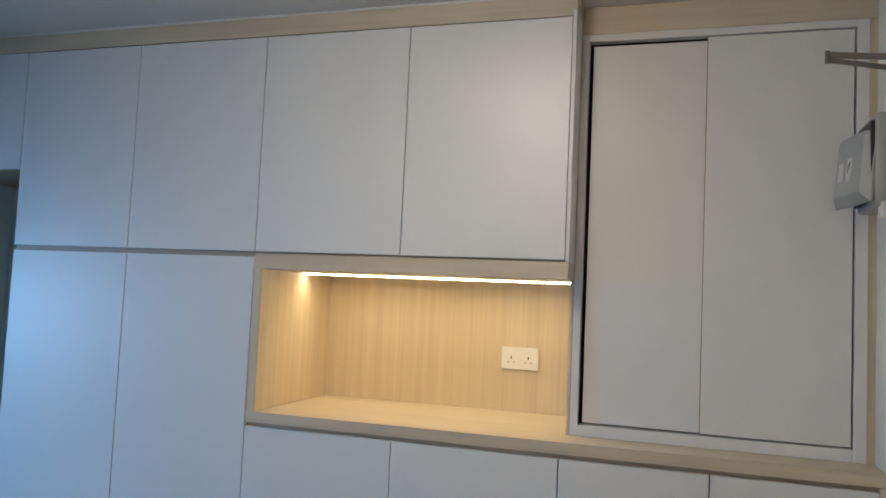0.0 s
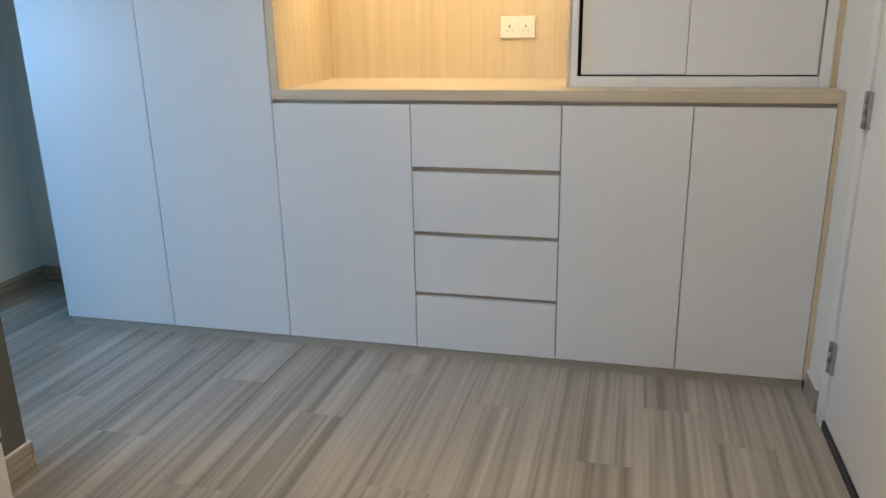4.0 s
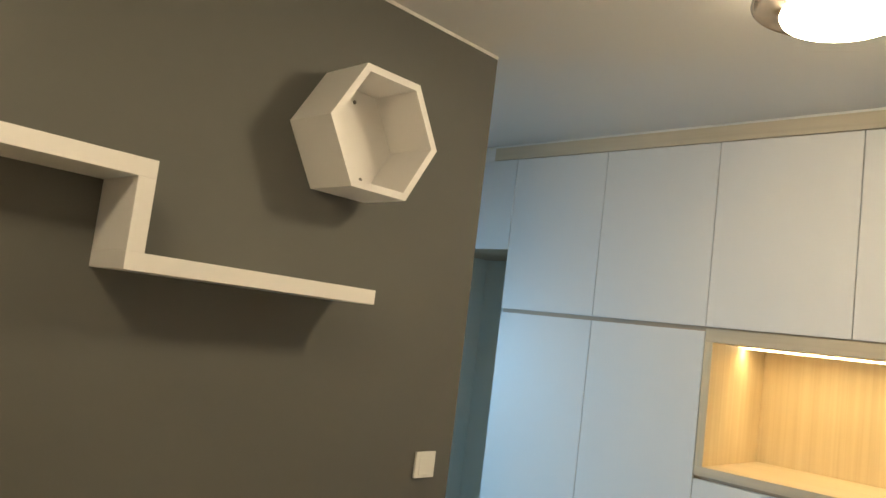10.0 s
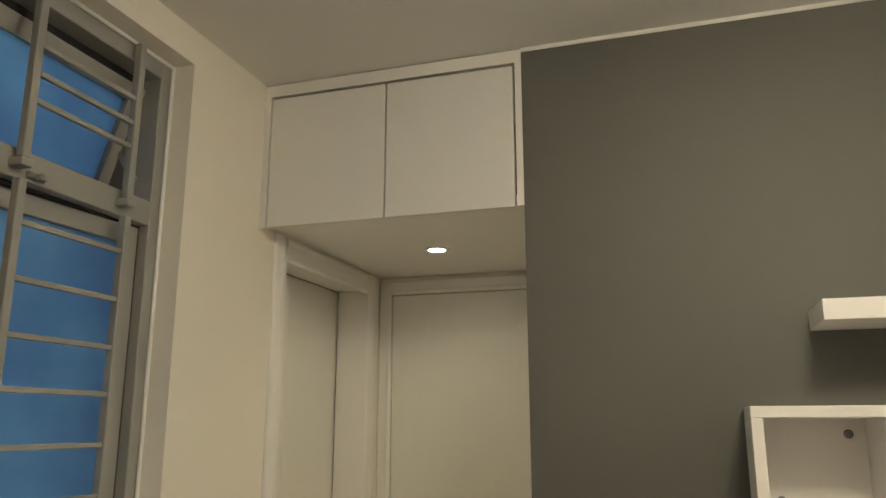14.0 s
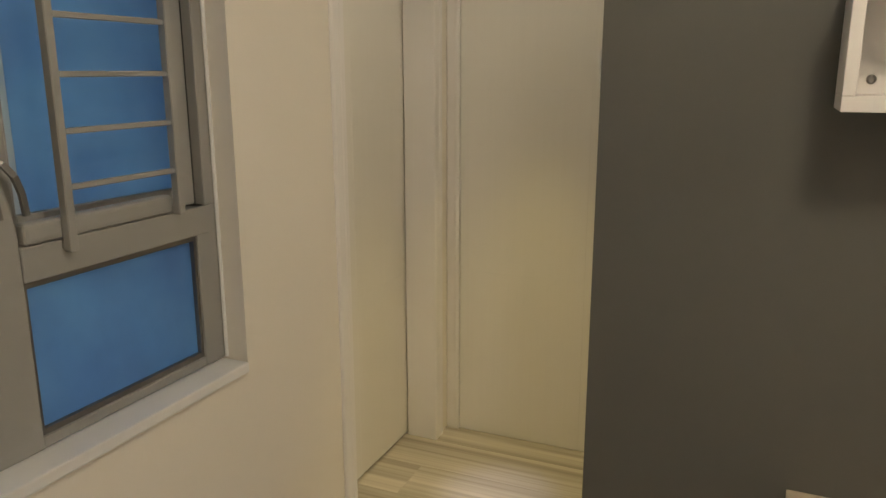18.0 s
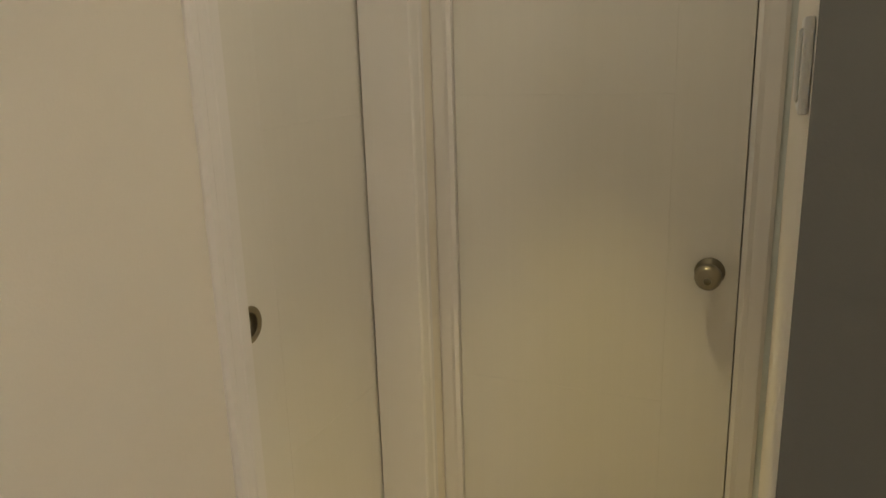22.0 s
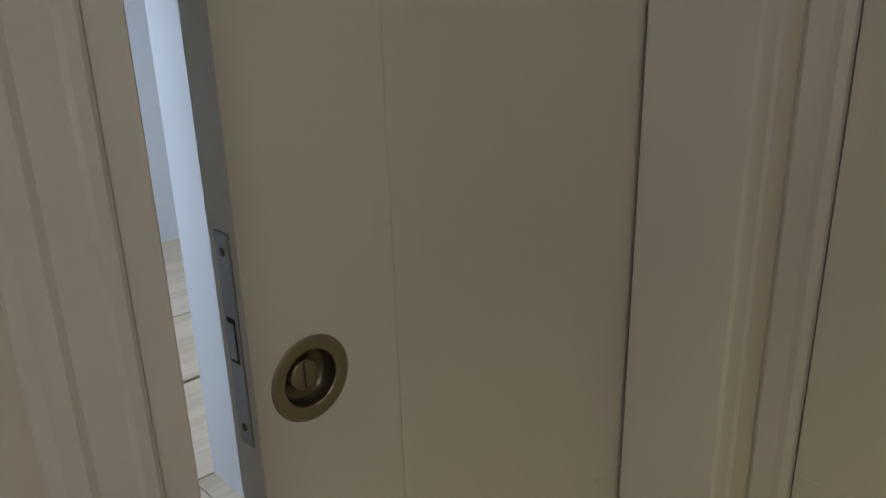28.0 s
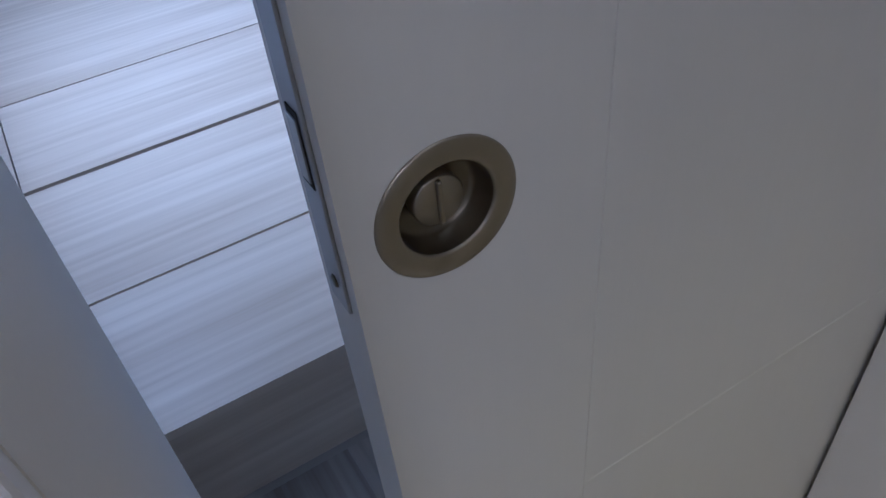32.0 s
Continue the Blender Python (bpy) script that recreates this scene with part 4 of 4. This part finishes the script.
for x0, x1 in ((-1.135, -0.669), (-0.568, -0.057)):
    tilt = Matrix.Translation((0, -4.670, 2.340)) @ pose(0, 0, 0, -18, 0, 0)
    sash(x0, x1, -0.300, 0.0, tilt, "vent_sash")
    # black strips stand in for the shaded vent slot and casement gap
    part("gap_shade", boxes((x0 - 0.004, x1 + 0.001, -4.673, -4.667, 2.335, 2.3615)), BLACK, w1, "black strip in place of the shaded slot above the vent sash")
    part("gap_shade", boxes((x0 - 0.0045, x0 - 0.0005, -4.672, -4.640, 1.108, 1.9915), (x0, x1, -4.672, -4.640, 1.9875, 1.9915)), BLACK, w1, "black strips drawn in for the dark gap round the casement")
    if x0 < -1:
        swing = Matrix.Translation((x0, -4.655, 0)) @ pose(0, 0, 0, 0, 0, -4)
        sash(0.0, x1 - x0, 1.110, 1.986, swing, "casement_sash", 0.0235)
    else:
        swing = Matrix.Translation((x1, -4.655, 0)) @ pose(0, 0, 0, 0, 0, 4)
        sash(x0 - x1, 0.0, 1.110, 1.986, swing, "casement_sash")
    part("pane", boxes((max(x0, -1.108) - 0.001, x1 + 0.001, -4.638, -4.632, 0.749, 1.044)), FILM, w1, "blue frosted film on glass")
    p0 = max(x0, -1.108)
    part("glazing_bead", boxes((p0, p0 + 0.008, -4.6315, -4.620, 0.7505, 1.0425), (x1 - 0.008, x1, -4.6315, -4.620, 0.7505, 1.0425), (p0 + 0.008, x1 - 0.008, -4.6315, -4.620, 0.7505, 0.762), (p0 + 0.008, x1 - 0.008, -4.6315, -4.620, 1.030, 1.0425)), GUNMETAL, w1)
    # stays of the vent sash
    bm = bmesh.new()
    for xs in (x0 + 0.012, x1 - 0.012):
        bar(bm, (xs, -4.650, 2.10), (xs, -4.710, 2.18), 0.004, 0.014)
        bar(bm, (xs, -4.710, 2.18), (xs, -4.683, 2.28), 0.004, 0.012)
    part("stay", bm, STEEL, w1)

gr = thing("window_grille", (-0.90, -4.59, 1.10), "painted metal safety grille of thin bars inside the window", "grille", "window grilles")
GY = -4.590
for x, foot in ((-0.756, 1.086), (-1.036, 1.106)):
    part("post", boxes((x - 0.009, x + 0.009, GY - 0.012, GY + 0.008, foot, 1.985), bevel=0.002), ALU, gr)
    part("post", boxes((x - 0.009, x + 0.009, GY - 0.012, GY + 0.008, 2.025, 2.398), bevel=0.002), ALU, gr)
    part("foot", boxes((x - 0.013, x + 0.013, GY - 0.0235, GY + 0.011, 2.008, 2.0245), bevel=0.003, seg=2), ALU, gr)
    part("bracket", boxes((x - 0.008, x + 0.008, -4.6065, GY - 0.0122, foot + 0.004, foot + 0.018), bevel=0.001), ALU, gr)
for z in (1.201, 1.301, 1.400, 1.501, 1.602, 1.698, 1.800, 1.905, 2.144, 2.200, 2.258):
    part("bar", boxes((-1.0265, -0.7655, GY - 0.006, GY + 0.005, z - 0.0055, z + 0.0055), bevel=0.0015), ALU, gr)
part("bottom_rail", boxes((-1.030, -0.672, -4.6345, -4.6025, 1.1085, 1.148), bevel=0.010, seg=3), ALU, gr)
copy_thing(gr, Matrix.Translation((-0.305, -4.59, 1.10)))

for x in (-0.625, -0.575):
    hd = thing("casement_handle", (x, -4.6105, 1.22), "small curved metal casement handle", "window handle", "window handles")
    part("back_plate", boxes((x - 0.008, x + 0.008, -4.6108, -4.603, 1.214, 1.280), bevel=0.002), GUNMETAL, hd)
    bm = bmesh.new()
    pts = [(x, -4.600, 1.268), (x - 0.014, -4.588, 1.256), (x - 0.026, -4.580, 1.236), (x - 0.034, -4.577, 1.206), (x - 0.038, -4.577, 1.168)]
    for a, b in zip(pts, pts[1:]):
        bar(bm, a, b, 0.011, 0.007, (0, 1, 0))
    part("lever", bm, GUNMETAL, hd)
    part("screw", turned(((0.0, 0), (0.003, 0), (0.0025, 0.0012), (0.0, 0.001)), pose(x, -4.6032, 1.222, -90), 10), STEEL, hd)
    ct = thing("window_catch", (x - 0.001, -4.6105, 1.80), "small metal casement catch", "window catch", "window catches")
    part("back_plate", boxes((x - 0.009, x + 0.007, -4.6108, -4.605, 1.793, 1.860), bevel=0.002), GUNMETAL, ct)
    part("hook", bar(bar(bmesh.new(), (x, -4.601, 1.856), (x - 0.010, -4.589, 1.838), 0.012, 0.006, (0, 1, 0)), (x - 0.010, -4.589, 1.838), (x - 0.005, -4.595, 1.810), 0.011, 0.006, (0, 1, 0)), STEEL, ct)
    part("screw", turned(((0.0, 0), (0.003, 0), (0.0025, 0.0012), (0.0, 0.001)), pose(x - 0.001, -4.6052, 1.801, -90), 10), STEEL, ct)
solid("window_tag", boxes((-0.666, -0.646, -4.6108, -4.592, 1.515, 1.580), bevel=0.002), GROUT, "small beige block on the window mullion", "tag")
solid("transom_latch", boxes((-0.828, -0.786, -4.6138, -4.604, 1.999, 2.012), (-0.814, -0.800, -4.6038, -4.588, 1.996, 2.009), bevel=0.0015), STEEL, "small steel latch on the window transom", "latch")

# socket low on the window wall
so = thing("wall_socket", (-0.775, YW, 0.19), "square white blank plate low on the cream wall", "socket")
part("plate", boxes((-0.818, -0.732, YW + 0.0004, YW + 0.009, 0.175, 0.261), bevel=0.003, seg=2), PLASTIC, so)
part("screw", turned(((0.0, 0), (0.004, 0), (0.003, 0.0015), (0.0, 0.001)), pose(-0.775, YW + 0.009, 0.218, -90), 12), DARK, so)

# ---- bedroom ----
deck = thing("platform", (-2.0, -5.26, 0.0), "raised bedroom platform of pale wood-grain lids with dark gaps", "platform")
YR, YA, YB, YC, YF = (v + DB for v in (-5.175, -5.53, -5.968, -6.412, -7.204))
part("riser", boxes((-2.2475 + SB, XB - 0.001, YR, YR - 0.018, 0.0, DECK - 0.0005)), DECK_M, deck)
part("riser", boxes((-2.296 + SB, -2.2510 + SB, YR, YR - 0.018, 0.0, DECK - 0.0005)), DECK_M, deck)
part("border", boxes((-2.296 + SB, -2.2515 + SB, YR + 0.0005, YA + 0.003, DECK - 0.018, DECK)), DECK_M, deck)
part("border", boxes((-1.662 + SB, XB - 0.001, YR + 0.0005, YF, DECK - 0.018, DECK)), DECK_M, deck)
part("lid", boxes((-2.2480 + SB, -1.6656 + SB, YR + 0.0005, YA + 0.0035, DECK - 0.018, DECK)), DECK_M, deck)
for y0, y1 in ((YA - 0.0035, YB + 0.008), (YB - 0.008, YC + 0.0035), (YC - 0.0035, YF)):
    part("lid", boxes((-3.99, -1.6656 + SB, y1, y0, DECK - 0.018, DECK)), DECK_M, deck)
# frame painted near-black to put shade into the gaps between lids
part("frame", boxes((-2.29 + SB, XB - 0.002, YA, YR - 0.0185, 0.0, DECK - 0.019), (-3.99, XB - 0.002, YF, YA, 0.0, DECK - 0.019)), DARK, deck)

w2 = thing("window_2", (XB + 0.06, -6.39, BZ0), "bedroom window recess with a bright sill", "window", kind="structure")
part("window_frame", boxes((XB + 0.09, XB + 0.118, BW0 + 0.001, BW0 + 0.04, BZ0 + 0.02, BZ1 - 0.001), (XB + 0.09, XB + 0.118, BW1 - 0.04, BW1 - 0.001, BZ0 + 0.02, BZ1 - 0.001), (XB + 0.09, XB + 0.118, BW0 + 0.04, BW1 - 0.04, BZ0 + 0.02, BZ0 + 0.06), (XB + 0.09, XB + 0.118, BW0 + 0.04, BW1 - 0.04, BZ1 - 0.04, BZ1 - 0.001), bevel=0.002), ALU, w2)
part("pane", boxes((XB + 0.101, XB + 0.107, BW0 + 0.038, BW1 - 0.038, BZ0 + 0.058, BZ1 - 0.038)), FROST, w2, "bright frosted glass")
setting("window_sill_bedroom", boxes((XB - 0.022, XB + 0.118, BW0 + 0.001, BW1 - 0.001, BZ0 + 0.0005, BZ0 + 0.0195), bevel=0.004, seg=2), STONE, "white stone sill of the bedroom window", "sill")
double_socket("bedroom_socket", "x-", (XB - 0.0005, -5.33 + DB, 0.875), "white double power socket on the bedroom wall")

# ---- floor: slab and planks, last ----
floor = setting("floor", boxes((-4.32, 1.03, -4.76, 0.75, -0.12, -0.0012), (-4.1, XB + 0.12, -7.35 + DB, -4.76, -0.12, -0.0012)), GROUT, "floor of long grey-beige wood-look tiles", "floor")
PW, PL = 0.2, 1.19
meshes = {}


def plank(x, y0, y1, parent):
    key = (round(y1 - y0, 3),)
    if key not in meshes:
        bm = boxes((-PW / 2 + 0.0006, PW / 2 - 0.0006, -(y1 - y0) / 2 + 0.0011, (y1 - y0) / 2 - 0.0011, -0.01, 0.0), bevel=0.0005)
        me = bpy.data.meshes.new("plank")
        bm.to_mesh(me)
        bm.free()
        me.materials.append(FLOOR_M)
        meshes[key] = me
    ob = new("plank", meshes[key])
    ob.parent = parent
    ob.location = (x, (y0 + y1) / 2, 0.0)


# first end joint of each row of planks
JOINT = [-0.05, -0.82, -0.43, -1.10, -0.22, -0.94, -0.58, -0.12, -0.78, -0.34, -1.00, -0.52, -0.15, -0.88, -0.33, -1.08, -0.62, -0.24, -0.43, -0.90]
for col, first in enumerate(JOINT):
    x = -2.965 + PW * col
    ends = [0.60] + [first - k * PL for k in range(6)]
    for a, b in zip(ends, ends[1:]):
        b = max(b, -5.25 if -2.4 < x < -1.5 else YW - 0.01)
        if a - b > 0.05 and not (b > -3.79 and a < -1.03 and XG - 0.1 > x + 0.1):
            plank(x, b, a, floor)
